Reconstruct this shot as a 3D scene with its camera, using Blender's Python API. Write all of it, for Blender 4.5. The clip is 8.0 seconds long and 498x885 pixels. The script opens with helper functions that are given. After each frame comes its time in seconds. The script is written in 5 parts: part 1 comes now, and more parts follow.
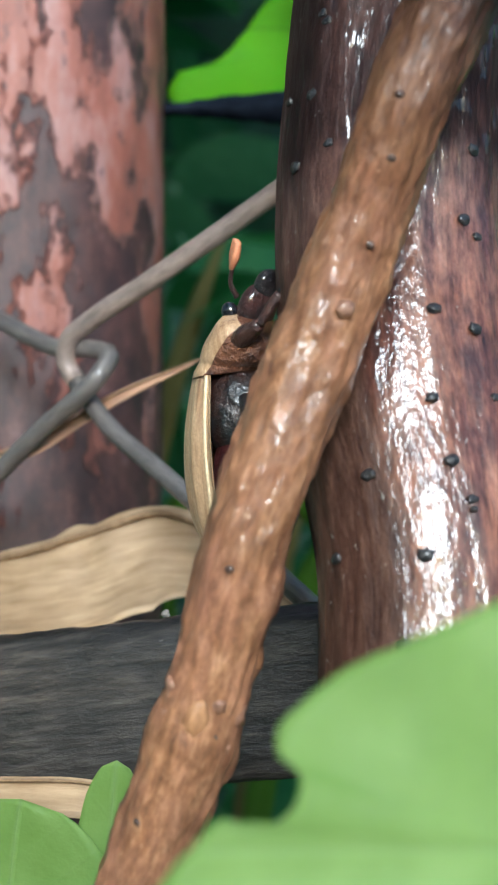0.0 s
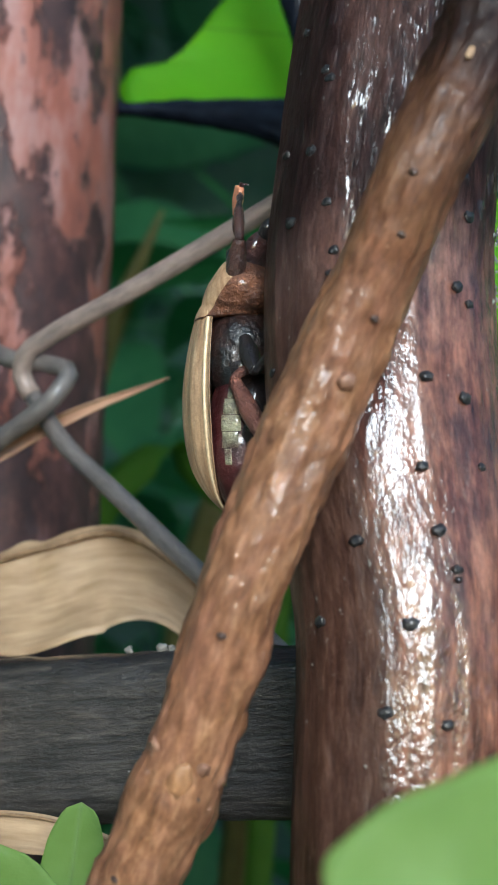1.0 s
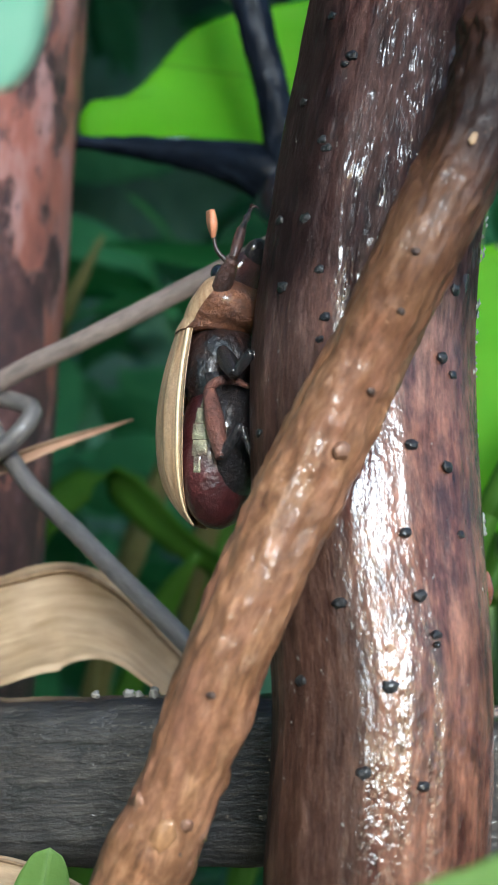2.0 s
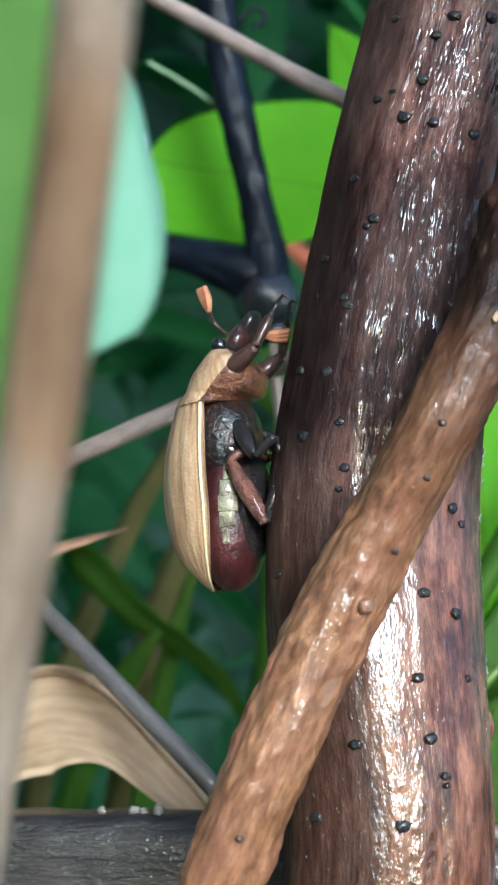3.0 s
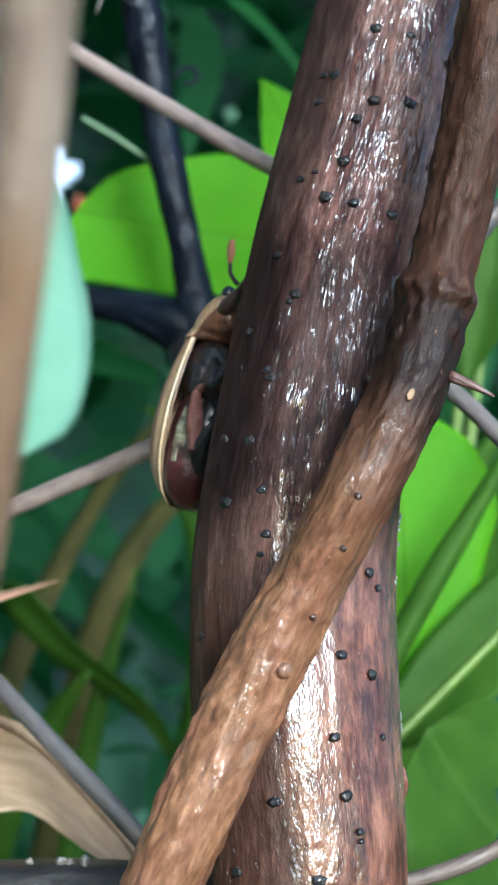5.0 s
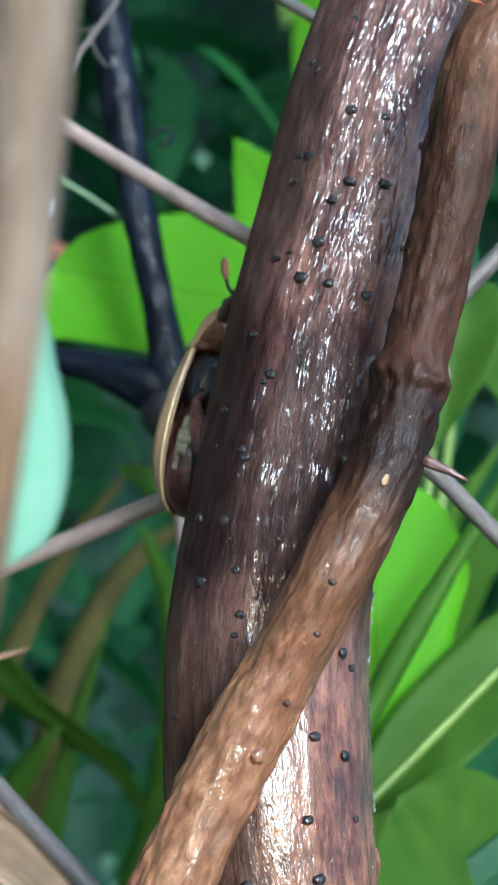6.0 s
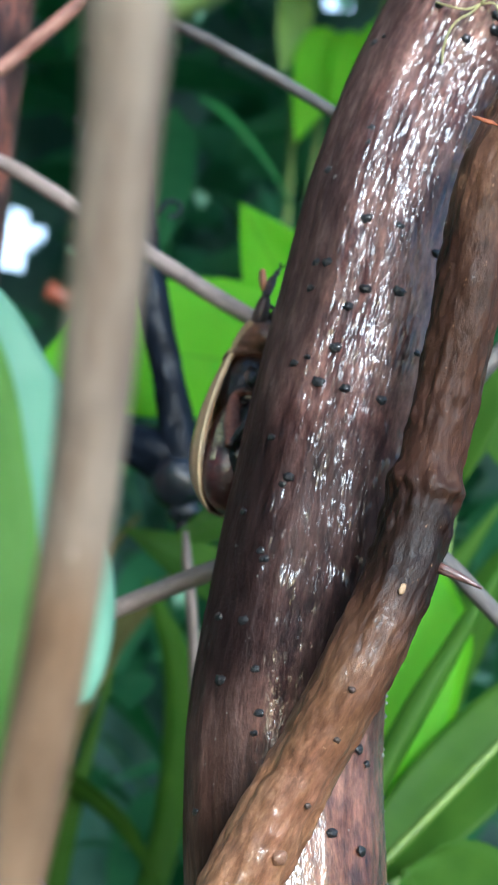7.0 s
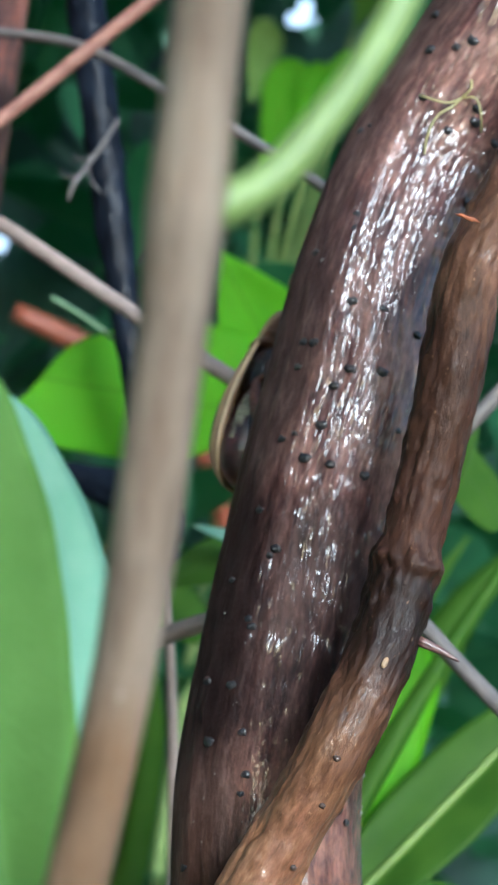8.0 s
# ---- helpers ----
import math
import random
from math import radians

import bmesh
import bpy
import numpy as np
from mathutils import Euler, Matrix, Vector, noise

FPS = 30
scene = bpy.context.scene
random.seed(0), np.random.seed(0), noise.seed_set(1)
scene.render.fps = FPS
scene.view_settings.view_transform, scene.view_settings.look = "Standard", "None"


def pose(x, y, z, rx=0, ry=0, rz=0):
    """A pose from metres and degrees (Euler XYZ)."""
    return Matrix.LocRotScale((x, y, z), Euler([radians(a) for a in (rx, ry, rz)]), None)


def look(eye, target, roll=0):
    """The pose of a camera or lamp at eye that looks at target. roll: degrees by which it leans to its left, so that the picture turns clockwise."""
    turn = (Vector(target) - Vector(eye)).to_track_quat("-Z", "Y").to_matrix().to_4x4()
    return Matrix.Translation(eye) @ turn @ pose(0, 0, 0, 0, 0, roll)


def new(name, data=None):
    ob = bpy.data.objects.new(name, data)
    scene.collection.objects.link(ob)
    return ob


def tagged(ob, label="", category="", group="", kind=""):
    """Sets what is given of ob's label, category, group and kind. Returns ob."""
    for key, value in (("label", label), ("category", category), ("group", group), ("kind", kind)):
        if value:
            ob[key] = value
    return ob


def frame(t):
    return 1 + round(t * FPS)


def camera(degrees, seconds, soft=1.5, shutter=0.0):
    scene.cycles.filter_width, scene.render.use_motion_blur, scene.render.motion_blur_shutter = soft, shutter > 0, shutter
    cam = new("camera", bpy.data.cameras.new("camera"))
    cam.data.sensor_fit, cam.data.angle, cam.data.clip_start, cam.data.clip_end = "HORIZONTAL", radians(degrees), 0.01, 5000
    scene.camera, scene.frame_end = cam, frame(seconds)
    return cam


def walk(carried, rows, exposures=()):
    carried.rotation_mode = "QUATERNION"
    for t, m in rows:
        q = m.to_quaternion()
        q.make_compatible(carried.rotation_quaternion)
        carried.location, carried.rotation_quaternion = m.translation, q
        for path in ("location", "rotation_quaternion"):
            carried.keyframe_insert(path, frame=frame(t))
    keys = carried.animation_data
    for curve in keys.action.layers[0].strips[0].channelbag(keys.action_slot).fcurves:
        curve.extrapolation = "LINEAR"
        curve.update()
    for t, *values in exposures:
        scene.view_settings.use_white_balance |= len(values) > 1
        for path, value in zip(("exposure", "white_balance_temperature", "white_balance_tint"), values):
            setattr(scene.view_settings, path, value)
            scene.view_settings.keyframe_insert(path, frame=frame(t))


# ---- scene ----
cam = camera(18.0, 8.0, soft=2.0)
# lengths below are in units of U metres; z is counted from the first eye, H metres over the ground
U, H = 0.0065, 0.62
FLOOR = -H / U
PATH = [
    # seconds, eye x y z, yaw, pitch, roll
    (0.0, 0.000, 0.000, 0.000, -0.088, 7.975, 0.049),
    (0.5, -0.530, 0.127, 0.848, -2.827, 6.718, 1.173),
    (1.0, -1.188, -0.133, 1.141, -4.425, 6.259, 2.125),
    (1.2, -1.505, -0.214, 1.273, -5.267, 6.236, 2.605),
    (2.3, -2.939, -0.731, 2.061, -9.059, 7.126, 4.313),
    (2.5, -3.515, -1.001, 2.523, -9.553, 7.363, 4.548),
    (3.0, -3.884, -1.276, 2.801, -11.431, 7.941, 5.097),
    (3.5, -4.335, -1.674, 3.091, -12.424, 8.338, 5.342),
    (4.0, -4.177, -2.279, 3.320, -13.555, 8.692, 5.305),
    (4.5, -3.845, -2.215, 3.286, -13.822, 8.862, 5.179),
    (4.7, -3.945, -2.095, 3.237, -13.707, 8.891, 5.189),
    (5.8, -4.036, -2.247, 3.683, -14.373, 9.697, 5.111),
    (6.0, -4.152, -2.237, 3.869, -14.783, 10.159, 5.288),
    (6.5, -4.170, -2.471, 4.341, -14.813, 10.690, 5.260),
    (7.0, -4.842, -2.892, 4.849, -15.123, 10.739, 5.408),
    (7.5, -5.143, -3.489, 5.118, -15.332, 11.373, 5.599),
    (8.0, -5.765, -3.928, 5.577, -16.852, 10.965, 5.876),
]


def V(x, y, z):
    return Vector((x * U, y * U, H + z * U))


def eye_pose(x, y, z, yaw, pitch, roll):
    a, b = radians(yaw), radians(pitch)
    eye = V(x, y, z)
    return look(eye, eye + Vector((-math.sin(a) * math.cos(b), math.cos(a) * math.cos(b), math.sin(b))), roll)


walk(cam, [(t, eye_pose(*row)) for t, *row in PATH], [(0.0, 0.93, 5150, 2), (0.5, 0.72, 5150, 2), (1.0, 0.63, 5150, 2), (2.5, 1.0, 5050, 2), (4.0, 1.08, 5000, 2), (6.5, 1.17, 4880, 2), (8.0, 0.98, 4950, 2)])
# a close lens: shallow focus, set on the trunk
cam.data.dof.use_dof = True
cam.data.dof.focus_distance = 19.3 * U
cam.data.dof.aperture_fstop = 80.0

# ---- light ----
world = bpy.data.worlds.new("sky")
scene.world = world
world.use_nodes = True
wn = world.node_tree
sky = wn.nodes.new("ShaderNodeTexSky")
sky.sky_type, sky.sun_disc = "NISHITA", False
sky.sun_elevation, sky.sun_rotation = radians(17), radians(178)
sky.dust_density, sky.ozone_density = 3.0, 1.0
wn.links.new(sky.outputs[0], wn.nodes["Background"].inputs[0])
wn.nodes["Background"].inputs[1].default_value = 0.15
sun = new("sun", bpy.data.lights.new("sun", "SUN"))
sun.data.energy, sun.data.angle, sun.data.color = 2.1, radians(20), (1.0, 0.98, 0.955)
sun.matrix_world = look((0, 0, 0), (-0.03, 0.89, -0.272))


# ---- materials ----
def material(name):
    m = bpy.data.materials.new(name)
    m.use_nodes = True
    return m, m.node_tree.nodes, m.node_tree.links, m.node_tree.nodes["Principled BSDF"]


def flow(nodes, links, scale):
    """Coordinates that run along the piece (third axis) in units, stretched by scale."""
    at = nodes.new("ShaderNodeAttribute")
    at.attribute_name = "flow"
    mp = nodes.new("ShaderNodeMapping")
    mp.inputs["Scale"].default_value = scale
    links.new(at.outputs["Vector"], mp.inputs["Vector"])
    return mp.outputs["Vector"]


def noise_of(nodes, links, vec, scale, detail=6, rough=0.6):
    n = nodes.new("ShaderNodeTexNoise")
    n.inputs["Scale"].default_value, n.inputs["Detail"].default_value, n.inputs["Roughness"].default_value = scale, detail, rough
    links.new(vec, n.inputs["Vector"])
    return n.outputs["Fac"]


def ramp_of(nodes, links, fac, stops):
    r = nodes.new("ShaderNodeValToRGB")
    el = r.color_ramp.elements
    while len(el) < len(stops):
        el.new(0.5)
    for e, (p, c) in zip(el, stops):
        e.position, e.color = p, (*c, 1) if len(c) == 3 else c
    links.new(fac, r.inputs["Fac"])
    return r.outputs["Color"]


def mix_of(nodes, links, fac, a, b, mode="MIX"):
    m = nodes.new("ShaderNodeMix")
    m.data_type, m.blend_type = "RGBA", mode
    if isinstance(fac, float):
        m.inputs[0].default_value = fac
    else:
        links.new(fac, m.inputs[0])
    for s, v in ((6, a), (7, b)):
        if isinstance(v, tuple):
            m.inputs[s].default_value = (*v, 1)
        else:
            links.new(v, m.inputs[s])
    return m.outputs[2]


def bump_of(nodes, links, height, strength, distance, normal=None):
    b = nodes.new("ShaderNodeBump")
    b.inputs["Strength"].default_value, b.inputs["Distance"].default_value = strength, distance
    links.new(height, b.inputs["Height"])
    if normal:
        links.new(normal, b.inputs["Normal"])
    return b.outputs["Normal"]


def range_of(nodes, links, fac, a, b, c, d):
    m = nodes.new("ShaderNodeMapRange")
    for i, v in zip(range(1, 5), (a, b, c, d)):
        m.inputs[i].default_value = v
    links.new(fac, m.inputs[0])
    return m.outputs[0]


def bark_material(name, dark, mid, light, stretch, wet, pale=(0.3, 0.3, 0.27), pale_from=0.68, fine=9.0, shade_run=None, spec=0.35, film=0.24, band=None, relief=1.0, beads=7.5, patch=None, calm=None, flank=None, crust=0.0, tint=None, low=None):
    """Fibrous bark: long streaks over blotches, with a film of water."""
    m, n, l, p = material(name)
    long = flow(n, l, (1, 1, stretch))
    short = flow(n, l, (1, 1, 0.6))
    fibre = noise_of(n, l, long, fine, 8, 0.65)
    blotch = noise_of(n, l, short, 0.9, 5, 0.6)
    speck = noise_of(n, l, short, 11.0, 3, 0.7)
    col = ramp_of(n, l, fibre, [(0.3, dark), (0.5, mid), (0.68, light)])
    stain = ramp_of(n, l, blotch, [(0.35, (0.5, 0.48, 0.48)), (0.55, (1, 1, 1)), (0.75, (1.25, 1.15, 1.05))])
    col = mix_of(n, l, 0.8, col, stain, "MULTIPLY")
    if patch:
        # paler, scuffed patches, longer than wide
        worn = noise_of(n, l, flow(n, l, (1, 1, 0.35)), 2.2, 6, 0.68)
        col = mix_of(n, l, range_of(n, l, worn, 0.43, 0.64, 0, 0.85), col, mix_of(n, l, range_of(n, l, fibre, 0.3, 0.7, 0, 1), tuple(c * 0.55 for c in patch), patch))
    if tint:
        # blotches of another hue
        hue = noise_of(n, l, flow(n, l, (1, 1, 0.5)), 1.5, 4, 0.6)
        col = mix_of(n, l, range_of(n, l, hue, 0.45, 0.62, 0, 0.8), col, mix_of(n, l, 1.0, col, tint, "MULTIPLY"))
    if crust:
        flake = noise_of(n, l, flow(n, l, (1, 1, 0.7)), 5.5, 5, 0.65)
        col = mix_of(n, l, crust, col, ramp_of(n, l, flake, [(0.34, (0.45, 0.43, 0.43)), (0.5, (1, 1, 1)), (0.66, (1.6, 1.52, 1.45))]), "MULTIPLY")
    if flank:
        # one side: greyer, fibrous, ragged-bordered bark, with shade put into its colour
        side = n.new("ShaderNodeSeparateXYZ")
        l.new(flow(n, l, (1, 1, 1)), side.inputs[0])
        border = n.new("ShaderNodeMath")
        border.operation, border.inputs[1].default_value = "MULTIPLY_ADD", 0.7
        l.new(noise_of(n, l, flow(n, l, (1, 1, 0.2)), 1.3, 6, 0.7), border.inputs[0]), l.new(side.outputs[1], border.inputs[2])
        # spreads wider low down, painting in the shadow beside the vine
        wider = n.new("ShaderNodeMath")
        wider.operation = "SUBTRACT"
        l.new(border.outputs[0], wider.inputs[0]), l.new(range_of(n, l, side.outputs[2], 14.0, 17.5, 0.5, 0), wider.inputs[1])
        grey_shade = range_of(n, l, wider.outputs[0], flank[1] + 0.35, flank[0] + 0.35, 0.9, 0)
        col = mix_of(n, l, grey_shade, col, ramp_of(n, l, fibre, [(0.3, (0.022, 0.011, 0.010)), (0.5, (0.047, 0.028, 0.0245)), (0.7, (0.092, 0.063, 0.055))]))
    if low:
        # the stem's lower stretch is warmer
        foot = n.new("ShaderNodeSeparateXYZ")
        l.new(flow(n, l, (1, 1, 1)), foot.inputs[0])
        col = mix_of(n, l, range_of(n, l, foot.outputs[2], low[0], low[1], 1, 0), col, mix_of(n, l, 1.0, col, low[2], "MULTIPLY"))
    if shade_run:
        # shade put into the bark colour further along the stem, with a ragged border
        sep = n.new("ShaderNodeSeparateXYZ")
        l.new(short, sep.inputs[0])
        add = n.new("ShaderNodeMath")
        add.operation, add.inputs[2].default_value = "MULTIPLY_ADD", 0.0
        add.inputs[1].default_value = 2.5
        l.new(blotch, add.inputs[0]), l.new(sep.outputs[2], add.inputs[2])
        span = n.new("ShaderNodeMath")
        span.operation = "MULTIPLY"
        l.new(range_of(n, l, add.outputs[0], shade_run[0] * 0.6, shade_run[1] * 0.6, 0, 1), span.inputs[0])
        l.new(range_of(n, l, add.outputs[0], shade_run[3] * 0.6, (shade_run[3] + 1.2) * 0.6, 1, 0.5), span.inputs[1])
        col = mix_of(n, l, span.outputs[0], col, mix_of(n, l, 1.0, col, shade_run[2], "MULTIPLY"))
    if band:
        # a stretch of the stem in another tone; on trunk and vine, painted-in shade
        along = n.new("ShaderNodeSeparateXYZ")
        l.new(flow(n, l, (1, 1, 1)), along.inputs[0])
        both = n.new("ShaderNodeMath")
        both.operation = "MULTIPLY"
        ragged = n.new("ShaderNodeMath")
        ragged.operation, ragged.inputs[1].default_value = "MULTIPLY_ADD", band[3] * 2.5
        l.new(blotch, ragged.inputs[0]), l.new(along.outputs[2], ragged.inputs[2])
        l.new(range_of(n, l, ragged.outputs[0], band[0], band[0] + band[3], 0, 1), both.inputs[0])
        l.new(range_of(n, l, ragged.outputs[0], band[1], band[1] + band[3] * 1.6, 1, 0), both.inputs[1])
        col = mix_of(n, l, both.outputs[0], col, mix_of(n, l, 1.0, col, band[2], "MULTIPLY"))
    pale_fleck = range_of(n, l, speck, pale_from, pale_from + 0.08, 0, 0.7)
    col = mix_of(n, l, pale_fleck, col, pale)
    l.new(col, p.inputs["Base Color"])
    rough = range_of(n, l, blotch, 0.3, 0.7, 0.32, 0.55)
    l.new(rough, p.inputs["Roughness"])
    if shade_run:
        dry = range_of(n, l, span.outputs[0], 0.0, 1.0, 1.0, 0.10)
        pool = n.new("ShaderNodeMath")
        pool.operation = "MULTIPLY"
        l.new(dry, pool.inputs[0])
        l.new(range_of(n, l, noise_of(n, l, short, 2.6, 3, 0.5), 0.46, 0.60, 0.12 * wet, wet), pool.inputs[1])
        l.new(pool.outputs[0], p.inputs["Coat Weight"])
    else:
        water = range_of(n, l, noise_of(n, l, short, 1.6, 4, 0.6), 0.34, 0.50, 0.45 * wet, wet)
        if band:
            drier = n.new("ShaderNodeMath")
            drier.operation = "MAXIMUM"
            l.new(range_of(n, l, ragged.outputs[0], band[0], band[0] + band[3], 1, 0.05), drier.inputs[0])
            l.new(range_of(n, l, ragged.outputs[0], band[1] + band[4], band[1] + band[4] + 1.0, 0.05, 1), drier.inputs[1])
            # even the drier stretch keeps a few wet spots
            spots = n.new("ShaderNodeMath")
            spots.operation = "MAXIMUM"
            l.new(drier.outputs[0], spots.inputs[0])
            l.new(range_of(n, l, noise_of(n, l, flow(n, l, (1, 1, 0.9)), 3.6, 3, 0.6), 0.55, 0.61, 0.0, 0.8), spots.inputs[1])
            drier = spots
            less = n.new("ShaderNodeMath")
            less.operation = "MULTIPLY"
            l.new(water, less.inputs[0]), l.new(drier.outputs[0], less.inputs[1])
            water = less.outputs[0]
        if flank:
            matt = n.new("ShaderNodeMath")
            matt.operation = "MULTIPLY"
            l.new(water, matt.inputs[0]), l.new(range_of(n, l, grey_shade, 0, 0.9, 1, 0.25), matt.inputs[1])
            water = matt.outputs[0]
        l.new(water, p.inputs["Coat Weight"])
    p.inputs["Specular IOR Level"].default_value = spec
    p.inputs["Coat Roughness"].default_value = 0.06
    crack = n.new("ShaderNodeTexVoronoi")
    crack.feature = "DISTANCE_TO_EDGE"
    crack.inputs["Scale"].default_value = fine * 0.7
    warp = n.new("ShaderNodeVectorMath")
    warp.operation = "MULTIPLY_ADD"
    warp.inputs[1].default_value = (0.25, 0.25, 0.25)
    l.new(blotch, warp.inputs[0]), l.new(long, warp.inputs[2])
    l.new(warp.outputs[0], crack.inputs["Vector"])
    b0 = bump_of(n, l, range_of(n, l, crack.outputs[0], 0.0, 0.16, 0, 1), 0.07 * relief, 0.05 * U)
    b1 = bump_of(n, l, fibre, 0.5 * relief, 0.09 * U, b0)
    b2 = bump_of(n, l, speck, 0.4 * relief, 0.05 * U, b1)
    l.new(b2, p.inputs["Normal"])
    wetb = noise_of(n, l, flow(n, l, (1, 1, film)), beads, 1.6, 0.5)
    if calm:
        # the film lies smoother and more grainy on one stretch of the stem
        where = n.new("ShaderNodeSeparateXYZ")
        l.new(flow(n, l, (1, 1, 1)), where.inputs[0])
        grain = n.new("ShaderNodeMath")
        grain.operation, grain.inputs[1].default_value = "MULTIPLY", calm[2]
        l.new(noise_of(n, l, flow(n, l, (1, 1, 0.6)), beads * 1.15, 2.5, 0.55), grain.inputs[0])
        still = n.new("ShaderNodeMix")
        l.new(range_of(n, l, where.outputs[2], calm[0], calm[1], 0, 1), still.inputs[0])
        l.new(grain.outputs[0], still.inputs[2]), l.new(wetb, still.inputs[3])
        wetb = still.outputs[0]
    l.new(bump_of(n, l, wetb, 0.95 if film < 0.5 else 0.66 if film < 0.7 else 0.55, 0.085 * 7.5 / beads * U), p.inputs["Coat Normal"])
    return m


def leaf_material(name, dark, light, vein, through_col, share=0.45, rough=0.4, ribs=9.0):
    """A leaf blade: veins from the flow coordinates (x across, z along), light shining through."""
    m, n, l, p = material(name)
    at = n.new("ShaderNodeAttribute")
    at.attribute_name = "flow"
    blot = noise_of(n, l, at.outputs["Vector"], 1.2, 5, 0.6)
    fine = noise_of(n, l, at.outputs["Vector"], 14.0, 3, 0.6)
    col = ramp_of(n, l, blot, [(0.3, dark), (0.7, light)])
    sep = n.new("ShaderNodeSeparateXYZ")
    l.new(at.outputs["Vector"], sep.inputs[0])
    ab = n.new("ShaderNodeMath")
    ab.operation = "ABSOLUTE"
    l.new(sep.outputs[1], ab.inputs[0])
    mid = range_of(n, l, ab.outputs[0], 0.0, 0.05, 1, 0)
    su = n.new("ShaderNodeMath")
    su.operation = "SUBTRACT"
    l.new(sep.outputs[0], su.inputs[0]), l.new(ab.outputs[0], su.inputs[1])
    sc = n.new("ShaderNodeMath")
    sc.operation = "MULTIPLY"
    sc.inputs[1].default_value = ribs
    l.new(su.outputs[0], sc.inputs[0])
    sn = n.new("ShaderNodeMath")
    sn.operation = "SINE"
    l.new(sc.outputs[0], sn.inputs[0])
    rib = range_of(n, l, sn.outputs[0], 0.95, 1.0, 0, 0.10)
    mx = n.new("ShaderNodeMath")
    mx.operation = "MAXIMUM"
    l.new(mid, mx.inputs[0]), l.new(rib, mx.inputs[1])
    col = mix_of(n, l, mx.outputs[0], col, vein)
    l.new(col, p.inputs["Base Color"])
    p.inputs["Roughness"].default_value = rough
    p.inputs["Specular IOR Level"].default_value = 0.12
    l.new(bump_of(n, l, fine, 0.3, 0.05 * U, bump_of(n, l, mx.outputs[0], 0.3, 0.08 * U)), p.inputs["Normal"])
    tr = n.new("ShaderNodeBsdfTranslucent")
    l.new(mix_of(n, l, mx.outputs[0], through_col, tuple(c * 0.6 for c in through_col)), tr.inputs["Color"])
    ms = n.new("ShaderNodeMixShader")
    ms.inputs[0].default_value = share
    l.new(p.outputs[0], ms.inputs[1]), l.new(tr.outputs[0], ms.inputs[2])
    l.new(ms.outputs[0], n["Material Output"].inputs["Surface"])
    return m


def plain_material(name, dark, light, scale, rough=0.6, metal=0.0, bump=0.3, coat=0.0, stretch=(1, 1, 1), depth=1.0):
    m, n, l, p = material(name)
    vec = flow(n, l, stretch)
    a = noise_of(n, l, vec, scale, 6, 0.65)
    b = noise_of(n, l, vec, scale * 5, 4, 0.6)
    col = ramp_of(n, l, a, [(0.3, dark), (0.7, light)])
    col = mix_of(n, l, 0.35, col, ramp_of(n, l, b, [(0.3, (0.5, 0.5, 0.5)), (0.7, (1.3, 1.3, 1.3))]), "MULTIPLY")
    l.new(col, p.inputs["Base Color"])
    p.inputs["Roughness"].default_value, p.inputs["Metallic"].default_value, p.inputs["Coat Weight"].default_value = rough, metal, coat
    l.new(bump_of(n, l, b, bump, 0.06 * depth * U, bump_of(n, l, a, bump, 0.1 * depth * U)), p.inputs["Normal"])
    return m


# band darkens the bark where the vine's shade would lie on the trunk
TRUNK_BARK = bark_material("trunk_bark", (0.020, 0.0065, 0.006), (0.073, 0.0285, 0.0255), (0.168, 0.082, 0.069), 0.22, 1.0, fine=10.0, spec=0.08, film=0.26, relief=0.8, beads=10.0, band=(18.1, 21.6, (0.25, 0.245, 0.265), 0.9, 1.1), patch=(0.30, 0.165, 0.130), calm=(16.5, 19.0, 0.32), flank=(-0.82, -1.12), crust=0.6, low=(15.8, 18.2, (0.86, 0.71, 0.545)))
# the vine's upper part is darkened as shade, its knot most
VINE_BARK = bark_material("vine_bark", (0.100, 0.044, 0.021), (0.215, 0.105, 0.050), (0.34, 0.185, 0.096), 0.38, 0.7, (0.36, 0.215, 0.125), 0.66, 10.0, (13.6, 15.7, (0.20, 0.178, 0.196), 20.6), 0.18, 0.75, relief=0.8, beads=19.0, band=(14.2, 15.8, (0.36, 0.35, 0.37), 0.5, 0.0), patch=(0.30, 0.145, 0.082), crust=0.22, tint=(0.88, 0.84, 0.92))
PIT = plain_material("black_lenticel", (0.004, 0.004, 0.005), (0.02, 0.018, 0.018), 8, 0.38, 0, 0.5, 0.45)
SAPLING_BARK = bark_material("sapling_bark", (0.16, 0.115, 0.08), (0.235, 0.185, 0.14), (0.31, 0.26, 0.205), 0.2, 0.0, (0.5, 0.46, 0.39), 0.7, 3.0, band=(101.4, 103.5, (0.82, 0.68, 0.55), 0.35, 0.0))
